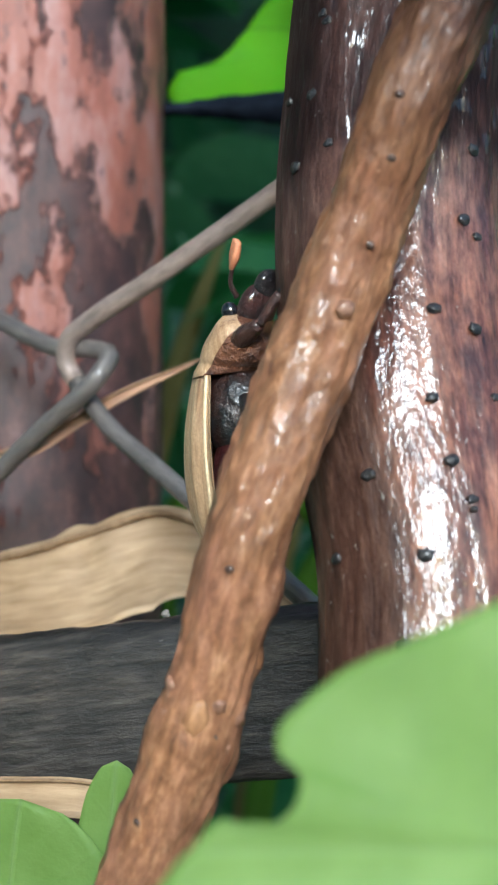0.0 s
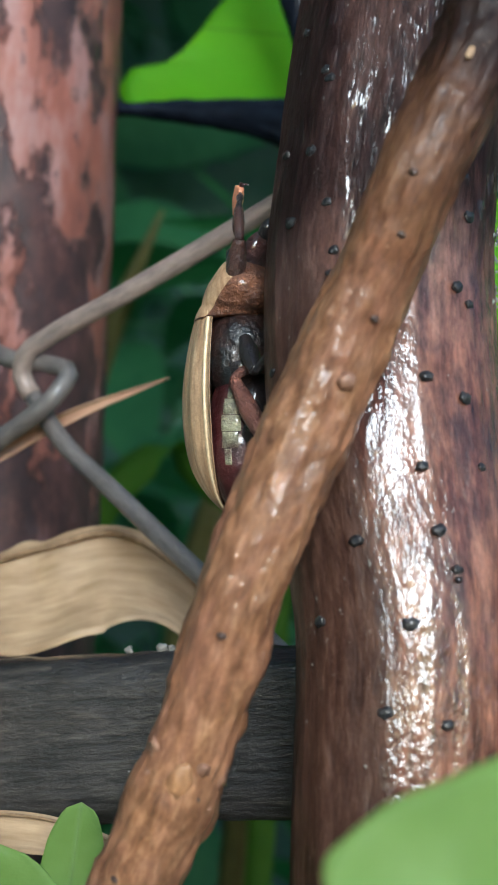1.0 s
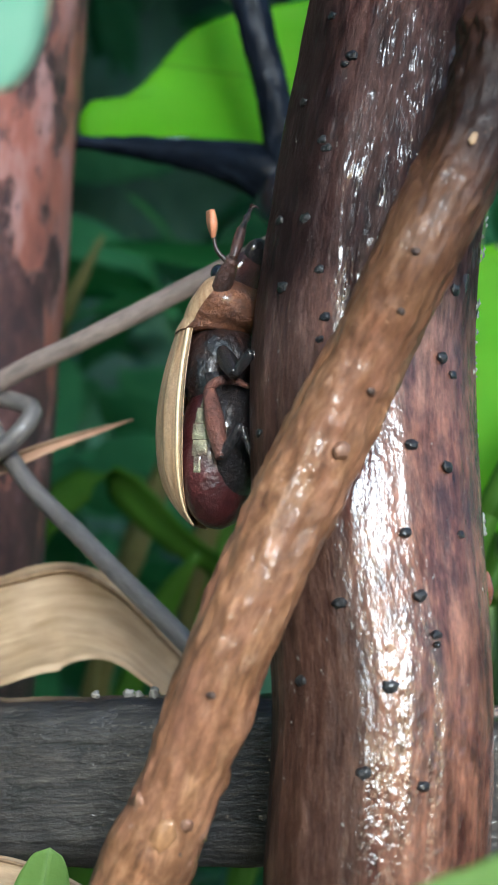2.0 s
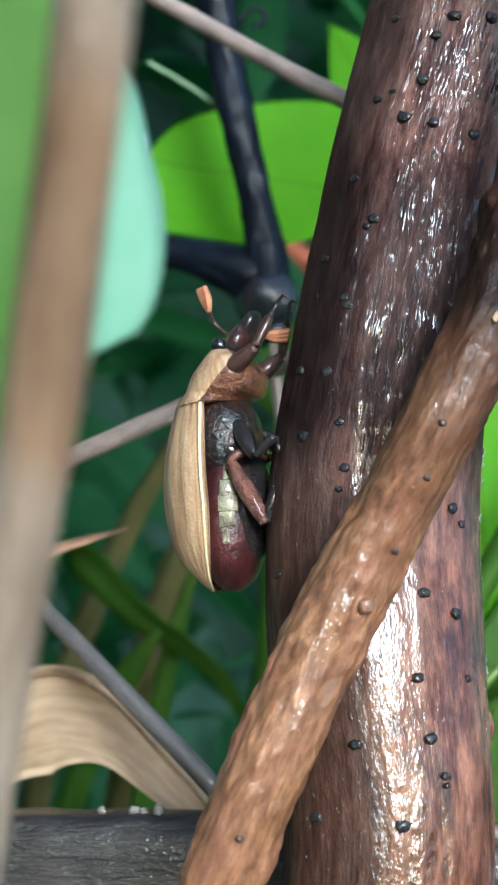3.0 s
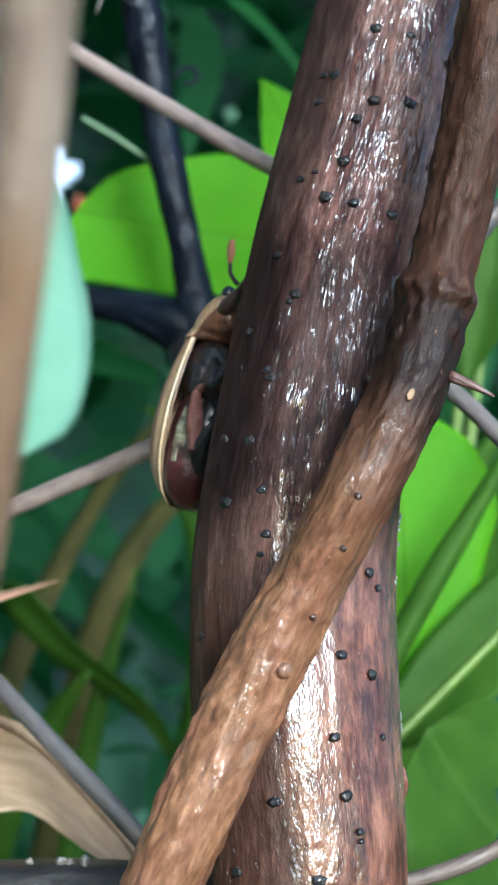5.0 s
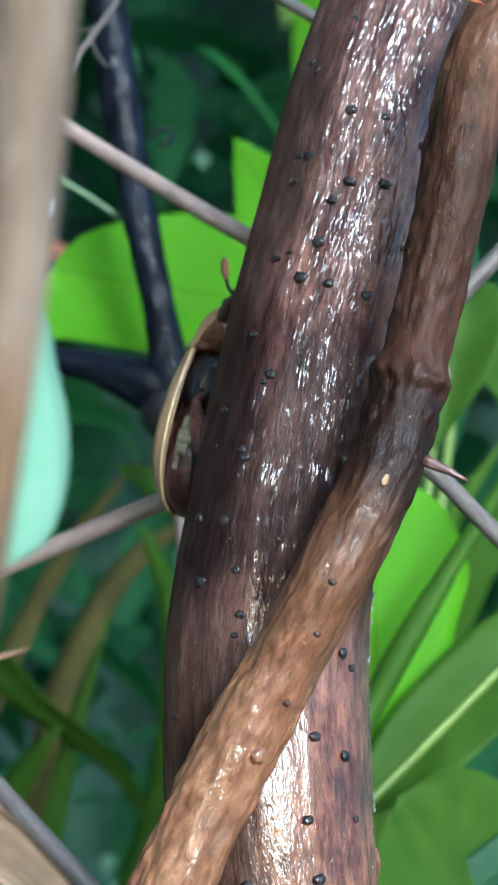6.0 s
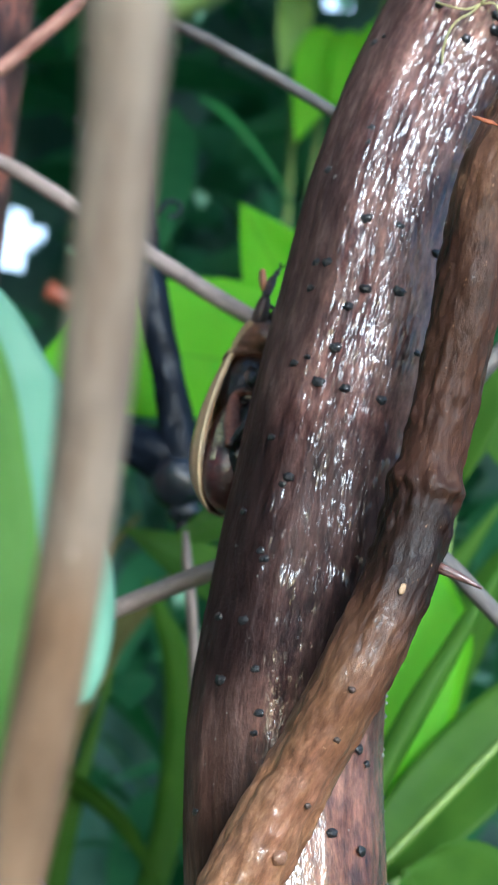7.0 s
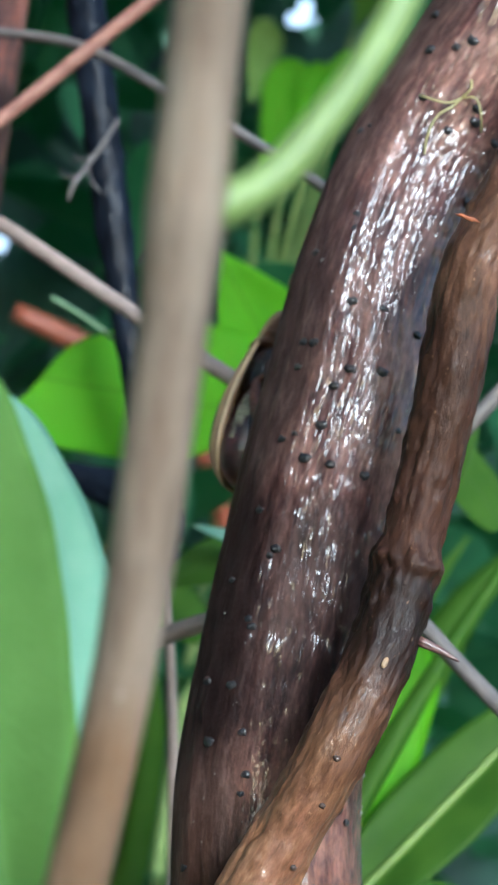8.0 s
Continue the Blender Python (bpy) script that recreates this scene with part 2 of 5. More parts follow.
def strap_material(name, dark, light, through_col):
    """A dry strap leaf: fine parallel veins along its length."""
    m, n, l, p = material(name)
    vein = noise_of(n, l, flow(n, l, (0.12, 1, 1)), 7.0, 6, 0.65)
    blot = noise_of(n, l, flow(n, l, (1, 1, 1)), 0.8, 5, 0.6)
    col = ramp_of(n, l, vein, [(0.3, dark), (0.65, light)])
    col = mix_of(n, l, 0.6, col, ramp_of(n, l, blot, [(0.3, (0.62, 0.55, 0.48)), (0.6, (1.1, 1.1, 1.1))]), "MULTIPLY")
    l.new(col, p.inputs["Base Color"])
    p.inputs["Roughness"].default_value = 0.5
    l.new(bump_of(n, l, vein, 0.6, 0.08 * U), p.inputs["Normal"])
    tr = n.new("ShaderNodeBsdfTranslucent")
    tr.inputs["Color"].default_value = (*through_col, 1)
    ms = n.new("ShaderNodeMixShader")
    ms.inputs[0].default_value = 0.2
    l.new(p.outputs[0], ms.inputs[1]), l.new(tr.outputs[0], ms.inputs[2])
    l.new(ms.outputs[0], n["Material Output"].inputs["Surface"])
    return m


WIRE_BARE = plain_material("weathered_wire", (0.17, 0.135, 0.115), (0.42, 0.325, 0.285), 2.5, 0.5, 0.1, 0.5, 0.2, (1, 1, 0.3))
WIRE_GREY = plain_material("zinc_wire", (0.070, 0.062, 0.058), (0.20, 0.18, 0.168), 2.5, 0.5, 0.15, 0.5, 0.35, (1, 1, 0.3))
WIRE_RUST = plain_material("rusty_wire", (0.21, 0.09, 0.065), (0.34, 0.18, 0.135), 2.0, 0.6, 0.1, 0.4)
RAIL_WOOD = bark_material("wet_black_wood", (0.006, 0.0055, 0.005), (0.022, 0.019, 0.017), (0.058, 0.050, 0.043), 0.16, 0.5, (0.13, 0.12, 0.105), 0.68, 7.0, None, 0.3, 0.6, relief=1.1, beads=16.0)
# pale flecks in the colour stand in for small wet glints
DARK_VINE = bark_material("dark_vine_bark", (0.003, 0.0045, 0.008), (0.008, 0.011, 0.019), (0.018, 0.025, 0.039), 0.3, 0.15, (0.05, 0.063, 0.085), 0.76, 5.0, None, 0.02, 0.6)
DRY_LEAF = strap_material("dry_leaf", (0.29, 0.19, 0.098), (0.53, 0.39, 0.24), (0.5, 0.33, 0.14))
PINK_LEAF = strap_material("dry_pink_leaf", (0.42, 0.23, 0.13), (0.62, 0.41, 0.28), (0.55, 0.3, 0.17))
# backlight is put into this leaf's bright base colour
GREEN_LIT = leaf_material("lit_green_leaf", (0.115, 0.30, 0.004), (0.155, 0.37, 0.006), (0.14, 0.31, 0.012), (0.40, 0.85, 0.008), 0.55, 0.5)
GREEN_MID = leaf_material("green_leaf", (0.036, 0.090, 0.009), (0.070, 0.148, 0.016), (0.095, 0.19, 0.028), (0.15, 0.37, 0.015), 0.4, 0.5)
GREEN_PALE = leaf_material("pale_green_leaf", (0.125, 0.215, 0.046), (0.19, 0.30, 0.082), (0.20, 0.31, 0.092), (0.28, 0.46, 0.06), 0.35, 0.4)
LIME_PALE = leaf_material("lime_green_leaf", (0.105, 0.225, 0.042), (0.165, 0.32, 0.075), (0.17, 0.32, 0.085), (0.24, 0.48, 0.055), 0.35, 0.5)
GREEN_BLUE = leaf_material("bluish_underside_sheen", (0.19, 0.38, 0.26), (0.28, 0.48, 0.35), (0.30, 0.48, 0.35), (0.18, 0.46, 0.25), 0.35, 0.45)
# one foliage in two tones, lighter above, with shade put into the colour
GREEN_UPPER = leaf_material("upper_lit_leaf", (0.030, 0.096, 0.062), (0.075, 0.21, 0.108), (0.07, 0.2, 0.09), (0.10, 0.34, 0.10), 0.35, 0.4)
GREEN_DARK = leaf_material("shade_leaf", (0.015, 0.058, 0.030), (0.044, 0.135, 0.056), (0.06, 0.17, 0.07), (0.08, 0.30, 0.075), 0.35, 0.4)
OLIVE = leaf_material("olive_leaf", (0.07, 0.07, 0.022), (0.15, 0.13, 0.042), (0.2, 0.2, 0.08), (0.25, 0.25, 0.06), 0.3, 0.5)
PETIOLE = plain_material("green_petiole", (0.13, 0.205, 0.05), (0.20, 0.28, 0.085), 1.0, 0.5, 0, 0.1)


def post_material():
    """Old steel: flaking pinkish paint over dark rust."""
    m, n, l, p = material("flaking_rusty_paint")
    vec = flow(n, l, (1, 1, 0.6))
    a = noise_of(n, l, flow(n, l, (1, 1, 0.45)), 0.8, 9, 0.72)
    b = noise_of(n, l, vec, 1.7, 8, 0.7)
    c = noise_of(n, l, flow(n, l, (1, 1, 0.35)), 0.9, 7, 0.65)
    rust = ramp_of(n, l, b, [(0.3, (0.011, 0.006, 0.007)), (0.45, (0.034, 0.014, 0.0135)), (0.6, (0.074, 0.030, 0.026)), (0.72, (0.17, 0.108, 0.108))])
    paint = ramp_of(n, l, c, [(0.3, (0.11, 0.040, 0.032)), (0.5, (0.225, 0.078, 0.053)), (0.60, (0.27, 0.140, 0.125)), (0.74, (0.30, 0.20, 0.20))])
    # more rust and less paint lower down
    up = n.new("ShaderNodeSeparateXYZ")
    l.new(flow(n, l, (1, 1, 1)), up.inputs[0])
    kept = n.new("ShaderNodeMath")
    l.new(a, kept.inputs[0]), l.new(range_of(n, l, up.outputs[2], 98.5, 104.5, -0.09, 0.015), kept.inputs[1])
    edge = range_of(n, l, kept.outputs[0], 0.48, 0.53, 0, 1)
    col = mix_of(n, l, edge, rust, paint)
    col = mix_of(n, l, range_of(n, l, noise_of(n, l, vec, 2.4, 5, 0.6), 0.60, 0.68, 0, 0.8), col, (0.04, 0.024, 0.028))
    l.new(col, p.inputs["Base Color"])
    p.inputs["Roughness"].default_value = 0.55
    l.new(bump_of(n, l, edge, 0.6, 0.12 * U, bump_of(n, l, b, 0.5, 0.1 * U)), p.inputs["Normal"])
    return m


POST = post_material()


def soil_material():
    m, n, l, p = material("damp_soil")
    co = n.new("ShaderNodeTexCoord")
    a = noise_of(n, l, co.outputs["Object"], 6, 8, 0.65)
    b = noise_of(n, l, co.outputs["Object"], 60, 5, 0.6)
    l.new(mix_of(n, l, 0.5, ramp_of(n, l, a, [(0.35, (0.03, 0.022, 0.014)), (0.7, (0.06, 0.07, 0.03))]), ramp_of(n, l, b, [(0.3, (0.4, 0.4, 0.4)), (0.7, (1.4, 1.4, 1.4))]), "MULTIPLY"), p.inputs["Base Color"])
    p.inputs["Roughness"].default_value = 0.85
    l.new(bump_of(n, l, b, 0.7, 0.01), p.inputs["Normal"])
    return m


SOIL = soil_material()


# ---- builders ----
def mesh_of(name, verts, faces, mat, flows=None, smooth=True):
    me = bpy.data.meshes.new(name)
    me.from_pydata([tuple(v) for v in verts], [], faces)
    if flows is not None:
        at = me.attributes.new("flow", "FLOAT_VECTOR", "POINT")
        at.data.foreach_set("vector", np.asarray(flows, dtype=np.float32).ravel())
    me.materials.append(mat)
    if smooth:
        me.polygons.foreach_set("use_smooth", [True] * len(me.polygons))
    me.update()
    return me


def piece(name, data, parent=None, label=""):
    """One mesh object under a thing or a part; data is a mesh in world space."""
    ob = new(name, data)
    if parent:
        ob.parent = parent
        ob.matrix_parent_inverse = parent.matrix_world.inverted()
    return tagged(ob, label)


def thing(name, at, label, category, group="", kind=""):
    ob = new(name)
    ob.empty_display_size = 0.01
    ob.location = at
    ob.matrix_world = Matrix.Translation(at)
    return tagged(ob, label, category, group, kind)


def curve(points, step):
    """A smooth run through control points (x, y, z, r): rows of place and radius, evenly spaced."""
    p = np.array(points, float)
    t = np.r_[0, np.cumsum(np.maximum(1e-6, np.linalg.norm(np.diff(p[:, :3], axis=0), axis=1)))]
    m = np.empty_like(p)
    m[0], m[-1] = (p[1] - p[0]) / (t[1] - t[0]), (p[-1] - p[-2]) / (t[-1] - t[-2])
    for i in range(1, len(p) - 1):
        h0, h1 = t[i] - t[i - 1], t[i + 1] - t[i]
        m[i] = ((p[i] - p[i - 1]) / h0 * h1 + (p[i + 1] - p[i]) / h1 * h0) / (h0 + h1)
    out = []
    for i in range(len(p) - 1):
        h = t[i + 1] - t[i]
        n = max(2, int(h / step))
        for k in range(n):
            u = k / n
            out.append((2 * u ** 3 - 3 * u * u + 1) * p[i] + (u ** 3 - 2 * u * u + u) * h * m[i] + (3 * u * u - 2 * u ** 3) * p[i + 1] + (u ** 3 - u * u) * h * m[i + 1])
    out.append(p[-1])
    return np.array(out)


def tube_data(name, points, mat, around=24, step=0.25, shape=None, cap=True):
    """A tube along the control points; shape(theta, s, place) adds to the radius, in units. Theta 0 faces the viewer, 90 degrees is right."""
    c = curve(points, step)
    d = np.gradient(c[:, :3], axis=0)
    d /= np.linalg.norm(d, axis=1)[:, None]
    s = np.r_[0, np.cumsum(np.linalg.norm(np.diff(c[:, :3], axis=0), axis=1))]
    front = np.array([0.0, -1.0, 0.0]) if abs(d[len(d) // 2][1]) < 0.9 else np.array([0.0, 0.0, 1.0])
    verts, flows, faces = [], [], []
    for i in range(len(c)):
        f = front - d[i] * (front @ d[i])
        f /= np.linalg.norm(f)
        r = np.cross(d[i], f)
        for k in range(around):
            th = 2 * math.pi * k / around
            way = f * math.cos(th) + r * math.sin(th)
            rad = c[i, 3] + (shape(th, s[i], c[i]) if shape else 0.0)
            verts.append(V(*(c[i, :3] + way * rad)))
            flows.append((math.cos(th) * c[i, 3], math.sin(th) * c[i, 3], s[i]))
        front = f
    for i in range(len(c) - 1):
        for k in range(around):
            a, b = i * around + k, i * around + (k + 1) % around
            faces.append((a, b, b + around, a + around))
    if cap:
        faces.append(tuple(range(around - 1, -1, -1)))
        faces.append(tuple(range((len(c) - 1) * around, len(c) * around)))
    return mesh_of(name, verts, faces, mat, flows)


def leaf_data(name, length, width, mat, shape="ovate", fold=0.15, droop=0.2, wave=0.05, nu=28, nv=12, thick=0.02, seed=0, twist=0.0, bite=None):
    """A leaf blade from its base at the origin along +x, across y, face up +z, in units; a closed thin shell."""
    top, fl = [], []
    for i in range(nu + 1):
        u = i / nu
        if shape == "ovate":
            w = (math.sin(math.pi * u ** 0.62) ** 0.85) * (1 - 0.15 * u)
        elif shape == "round":
            w = math.sqrt(max(0.0, 1 - (2 * u - 1) ** 2)) ** 0.9
        elif shape == "lance":
            w = math.sin(math.pi * u ** 0.75) ** 0.9
        elif shape == "blade":
            w = min(1.0, u * 12) * (1 - u) ** 0.7
        elif shape == "lobed":
            w = math.sin(math.pi * u ** 0.6) ** 0.7 * (1 + 0.16 * math.sin(9 * u + seed))
        else:
            w = 1 - 0.1 * u if u < 0.98 else 0.85
        w = max(w, 0.012) * width / 2
        for j in range(nv + 1):
            v = 2 * j / nv - 1
            e = 1 + 0.05 * noise.noise((u * 7, v * 0.5, seed * 3.1)) * abs(v)
            x, y = u * length, v * w * e
            z = fold * abs(y) - droop * length * u * u + wave * width * noise.noise((u * 3.0, v * 1.5, seed * 7.7))
            a = twist * u
            y, z = y * math.cos(a) - z * math.sin(a) * 0.0 - 0, z + y * math.sin(a)
            if bite and bite(u, v):
                y *= 0.5
            top.append((x, y, z))
            fl.append((u * length, y, 0.0))
    n = len(top)
    verts = [(x * U, y * U, z * U) for x, y, z in top] + [(x * U, y * U, (z - thick) * U) for x, y, z in top]
    fl = fl + fl
    faces = []
    row = nv + 1
    for i in range(nu):
        for j in range(nv):
            a = i * row + j
            faces.append((a, a + row, a + row + 1, a + 1))
            faces.append((n + a, n + a + 1, n + a + row + 1, n + a + row))
    rim = [j for j in range(row)] + [i * row + nv for i in range(1, nu + 1)] + [nu * row + j for j in range(nv - 1, -1, -1)] + [i * row for i in range(nu - 1, 0, -1)]
    for a, b in zip(rim, rim[1:] + rim[:1]):
        faces.append((a, b, n + b, n + a))
    return mesh_of(name, verts, faces, mat, fl)


def leaf_place(base, tip, face):
    """The pose of a blade with its base and tip at those places (units), its upper face turned towards face."""
    x = (Vector(tip) - Vector(base)).normalized()
    z = Vector(face)
    z = (z - x * z.dot(x)).normalized()
    y = z.cross(x)
    m = Matrix((x, y, z)).transposed().to_4x4()
    m.translation = V(*base)
    return m


def leaf_piece(name, parent, base, tip, face, width, mat, label="", **k):
    length = (Vector(tip) - Vector(base)).length
    me = leaf_data(name, length, width, mat, **k)
    me.transform(leaf_place(base, tip, face))
    return piece(name, me, parent, label)


def ribbon_data(name, points, mat, across, lean=0.0, nv=8, thick=0.03, cup=0.15, step=0.12, seed=0):
    """A strap leaf along control points (x, y, z, width); across is the way of its width."""
    c = curve(points, step)
    d = np.gradient(c[:, :3], axis=0)
    d /= np.linalg.norm(d, axis=1)[:, None]
    s = np.r_[0, np.cumsum(np.linalg.norm(np.diff(c[:, :3], axis=0), axis=1))]
    w = np.array(across, float)
    a, b, fl = [], [], []
    for i in range(len(c)):
        q = w - d[i] * (w @ d[i])
        q /= np.linalg.norm(q)
        n = np.cross(d[i], q)
        for j in range(nv + 1):
            v = 2 * j / nv - 1
            half = c[i, 3] / 2 * (1 + 0.10 * noise.noise((s[i] * 1.3, v, seed)))
            off = cup * c[i, 3] * (v * v - 0.5) + 0.06 * noise.noise((s[i] * 1.7, v * 2, seed + 5)) * c[i, 3] + 0.012 * math.sin(v * 16)
            at = c[i, :3] + q * half * v + n * off
            a.append(V(*at))
            b.append(V(*(at + n * thick)))
            fl.append((s[i], half * v, 0.0))
    m, row = len(a), nv + 1
    faces = []
    for i in range(len(c) - 1):
        for j in range(nv):
            k = i * row + j
            faces += [(k, k + row, k + row + 1, k + 1), (m + k, m + k + 1, m + k + row + 1, m + k + row)]
    rim = list(range(row)) + [i * row + nv for i in range(1, len(c))] + [(len(c) - 1) * row + j for j in range(nv - 1, -1, -1)] + [i * row for i in range(len(c) - 2, 0, -1)]
    for p, q in zip(rim, rim[1:] + rim[:1]):
        faces.append((p, q, m + q, m + p))
    return mesh_of(name, a + b, faces, mat, fl + fl)


def blob_data(name, rx, ry, rz, mat, rough=0.1, seed=0, rings=8, around=12):
    """A small uneven bead, in units, at the origin."""
    verts, fl, faces = [], [], []
    for i in range(rings + 1):
        a = math.pi * i / rings
        for k in range(around):
            b = 2 * math.pi * k / around
            d = Vector((math.sin(a) * math.cos(b), math.sin(a) * math.sin(b), math.cos(a)))
            e = 1 + rough * noise.noise(d * 1.7 + Vector((seed, 0, 0)))
            verts.append((d.x * rx * e * U, d.y * ry * e * U, d.z * rz * e * U))
            fl.append((d.x * rx, d.y * ry, d.z * rz + seed))
    for i in range(rings):
        for k in range(around):
            p, q = i * around + k, i * around + (k + 1) % around
            faces.append((p, p + around, q + around, q))
    return mesh_of(name, verts, faces, mat, fl)


def placed(name, data, parent, m, label=""):
    ob = new(name, data)
    if parent:
        ob.parent = parent
        ob.matrix_parent_inverse = parent.matrix_world.inverted()
    ob.matrix_basis = m
    return tagged(ob, label)


# ---- ground and surroundings ----
def ground():
    n, verts, faces = 60, [], []
    for i in range(n + 1):
        for j in range(n + 1):
            x, y = ((abs(v) ** 2.2) * math.copysign(60, v) for v in (2 * i / n - 1, 2 * j / n - 1))
            verts.append((x, y + 0.3, 0.02 * noise.noise((x * 1.5, y * 1.5, 0))))
    for i in range(n):
        for j in range(n):
            a = i * (n + 1) + j
            faces.append((a, a + n + 1, a + n + 2, a + 1))
    me = mesh_of("ground", verts, faces, SOIL)
    return tagged(new("ground", me), "damp dark soil with sparse green litter", "ground", kind="structure")


ground()

# ---- the trunk and the vine on it ----
TRUNK = [(2.6, 16.6, FLOOR - 1, 1.8), (2.3, 16.5, -50, 1.5), (2.05, 16.70, -12, 1.27), (2.01, 17.08, -3, 1.228), (2.03, 17.22, -1, 1.253), (2.02, 17.38, 1, 1.27), (1.78, 17.69, 3, 1.36), (1.70, 17.97, 5, 1.36),
         (1.79, 17.90, 7, 1.31), (1.99, 17.85, 9, 1.28), (2.35, 17.83, 11, 1.31), (2.67, 17.85, 13, 1.29), (3.27, 17.70, 15, 1.30), (4.15, 17.00, 17, 1.29), (5.6, 16.20, 20, 1.27), (8.2, 15.40, 25, 1.2), (14, 15, 36, 1.1), (24, 16, 60, 0.8)]
VINE = [(-9.0, 24, FLOOR - 1, 0.7), (-6.0, 21, -40, 0.55), (-2.5, 18.2, -6, 0.46), (-1.40, 17.35, -3, 0.45), (-0.82, 16.87, -1.5, 0.46), (-0.32, 16.39, 0, 0.43), (0.06, 16.02, 1.5, 0.45), (0.63, 16.05, 3, 0.485), (1.22, 15.75, 4.5, 0.44),
        (1.66, 15.3, 5.7, 0.44), (2.01, 15.35, 6.54, 0.46), (2.29, 15.45, 7.28, 0.47), (2.46, 15.5, 8.01, 0.43), (2.57, 15.45, 8.73, 0.40), (2.66, 15.35, 9.45, 0.395), (2.73, 15.25, 10.16, 0.42), (2.79, 15.15, 10.9, 0.46),
        (2.86, 15.1, 11.7, 0.46), (2.98, 15.1, 12.4, 0.45), (3.30, 15.1, 13.2, 0.45), (4.47, 15.4, 16, 0.45), (6.2, 14.9, 20, 0.44), (9.5, 14.0, 27, 0.4), (16, 13, 40, 0.3)]


FLAT = 0.85


def flattened(th):
    """The share of the trunk's radius at an angle: it is a little flatter front to back than across."""
    return 1 / math.sqrt((math.cos(th) / FLAT) ** 2 + math.sin(th) ** 2)


def trunk_shape(th, s, c):
    x, y = math.cos(th), math.sin(th)
    z = c[2]
    a = noise.noise((x * 1.2, y * 1.2, z * 0.22)) * 0.06
    b = noise.noise((x * 5.0, y * 5.0, z * 0.35)) * 0.03
    d = noise.noise((x * 14.0, y * 14.0, z * 0.9)) * 0.012
    ring = 0.02 * noise.noise((0.3 * x, 0.3 * y, z * 2.2)) * math.exp(-((z - 7.6) / 1.5) ** 2)
    return a + b + d + ring + c[3] * (flattened(th) - 1)


def vine_shape(th, s, c):
    x, y, z = math.cos(th), math.sin(th), c[2]
    a = noise.noise((x * 0.9, y * 0.9, s * 0.5)) * 0.05
    b = noise.noise((x * 2.4, y * 2.4, s * 1.5)) * 0.034
    d = noise.noise((x * 5.0, y * 5.0, s * 4.0)) * 0.022 + abs(noise.noise((x * 6.0, y * 6.0, s * 1.2))) * -0.035 + noise.noise((x * 9.0, y * 9.0, s * 8.0)) * 0.008 + max(0.0, noise.noise((x * 4.0 + 7, y * 4.0, s * 3.2)) - 0.25) * 0.06
    knob = 0.06 * math.exp(-((z - 0.75) / 0.28) ** 2) * max(0.0, math.sin(th)) + 0.045 * math.exp(-((z + 0.75) / 0.3) ** 2)
    knot = 0.08 * math.exp(-((z - 7.9) / 0.4) ** 2) * (0.6 + 0.5 * noise.noise((x * 2, y * 2, z * 3))) + 0.11 * math.exp(-((z - 8.25) / 0.17) ** 2) * (0.8 + 0.9 * noise.noise((x * 4, y * 4, z * 5)))
    wart = 0.03 * max(0.0, noise.noise((x * 5.0 + 3, y * 5.0, s * 2.6 + 9)) - 0.32) / 0.3
    return a + b + d + knob + knot + wart


def at_curve(points, z):
    p = curve(points, 0.1)
    i = int(np.argmin(abs(p[:, 2] - z)))
    d = p[min(i + 1, len(p) - 1), :3] - p[max(i - 1, 0), :3]
    return p[i], d / np.linalg.norm(d)


def on_tube(points, theta, z, out=0.0):
    """A place on a tube's skin, and the pose of a bead there with its z axis along the tube and x axis outwards."""
    c, d = at_curve(points, z)
    f = np.array([0.0, -1.0, 0.0])
    f = f - d * (f @ d)
    f /= np.linalg.norm(f)
    r = np.cross(d, f)
    th = radians(theta)
    w = f * math.cos(th) + r * math.sin(th)
    m = Matrix((Vector(w), Vector(np.cross(d, w)), Vector(d))).transposed().to_4x4()
    skin = c[3] * (flattened(th) if points is TRUNK else 1.0)
    m.translation = V(*(c[:3] + w * (skin + out)))
    return m


def split_tube(points, z0, z1):
    return [p for p in points if z0 <= p[2] <= z1]


trunk = thing("tree_trunk", V(2.6, 16.6, FLOOR), "slender wet reddish-brown trunk with fibrous bark and black lenticels", "trunk")
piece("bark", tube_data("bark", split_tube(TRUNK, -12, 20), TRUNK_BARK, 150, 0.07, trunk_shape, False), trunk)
piece("lower_trunk", tube_data("lower_trunk", split_tube(TRUNK, FLOOR - 2, -12), TRUNK_BARK, 32, 1.0, trunk_shape), trunk)
piece("upper_trunk", tube_data("upper_trunk", split_tube(TRUNK, 20, 70), TRUNK_BARK, 32, 1.0, trunk_shape), trunk)
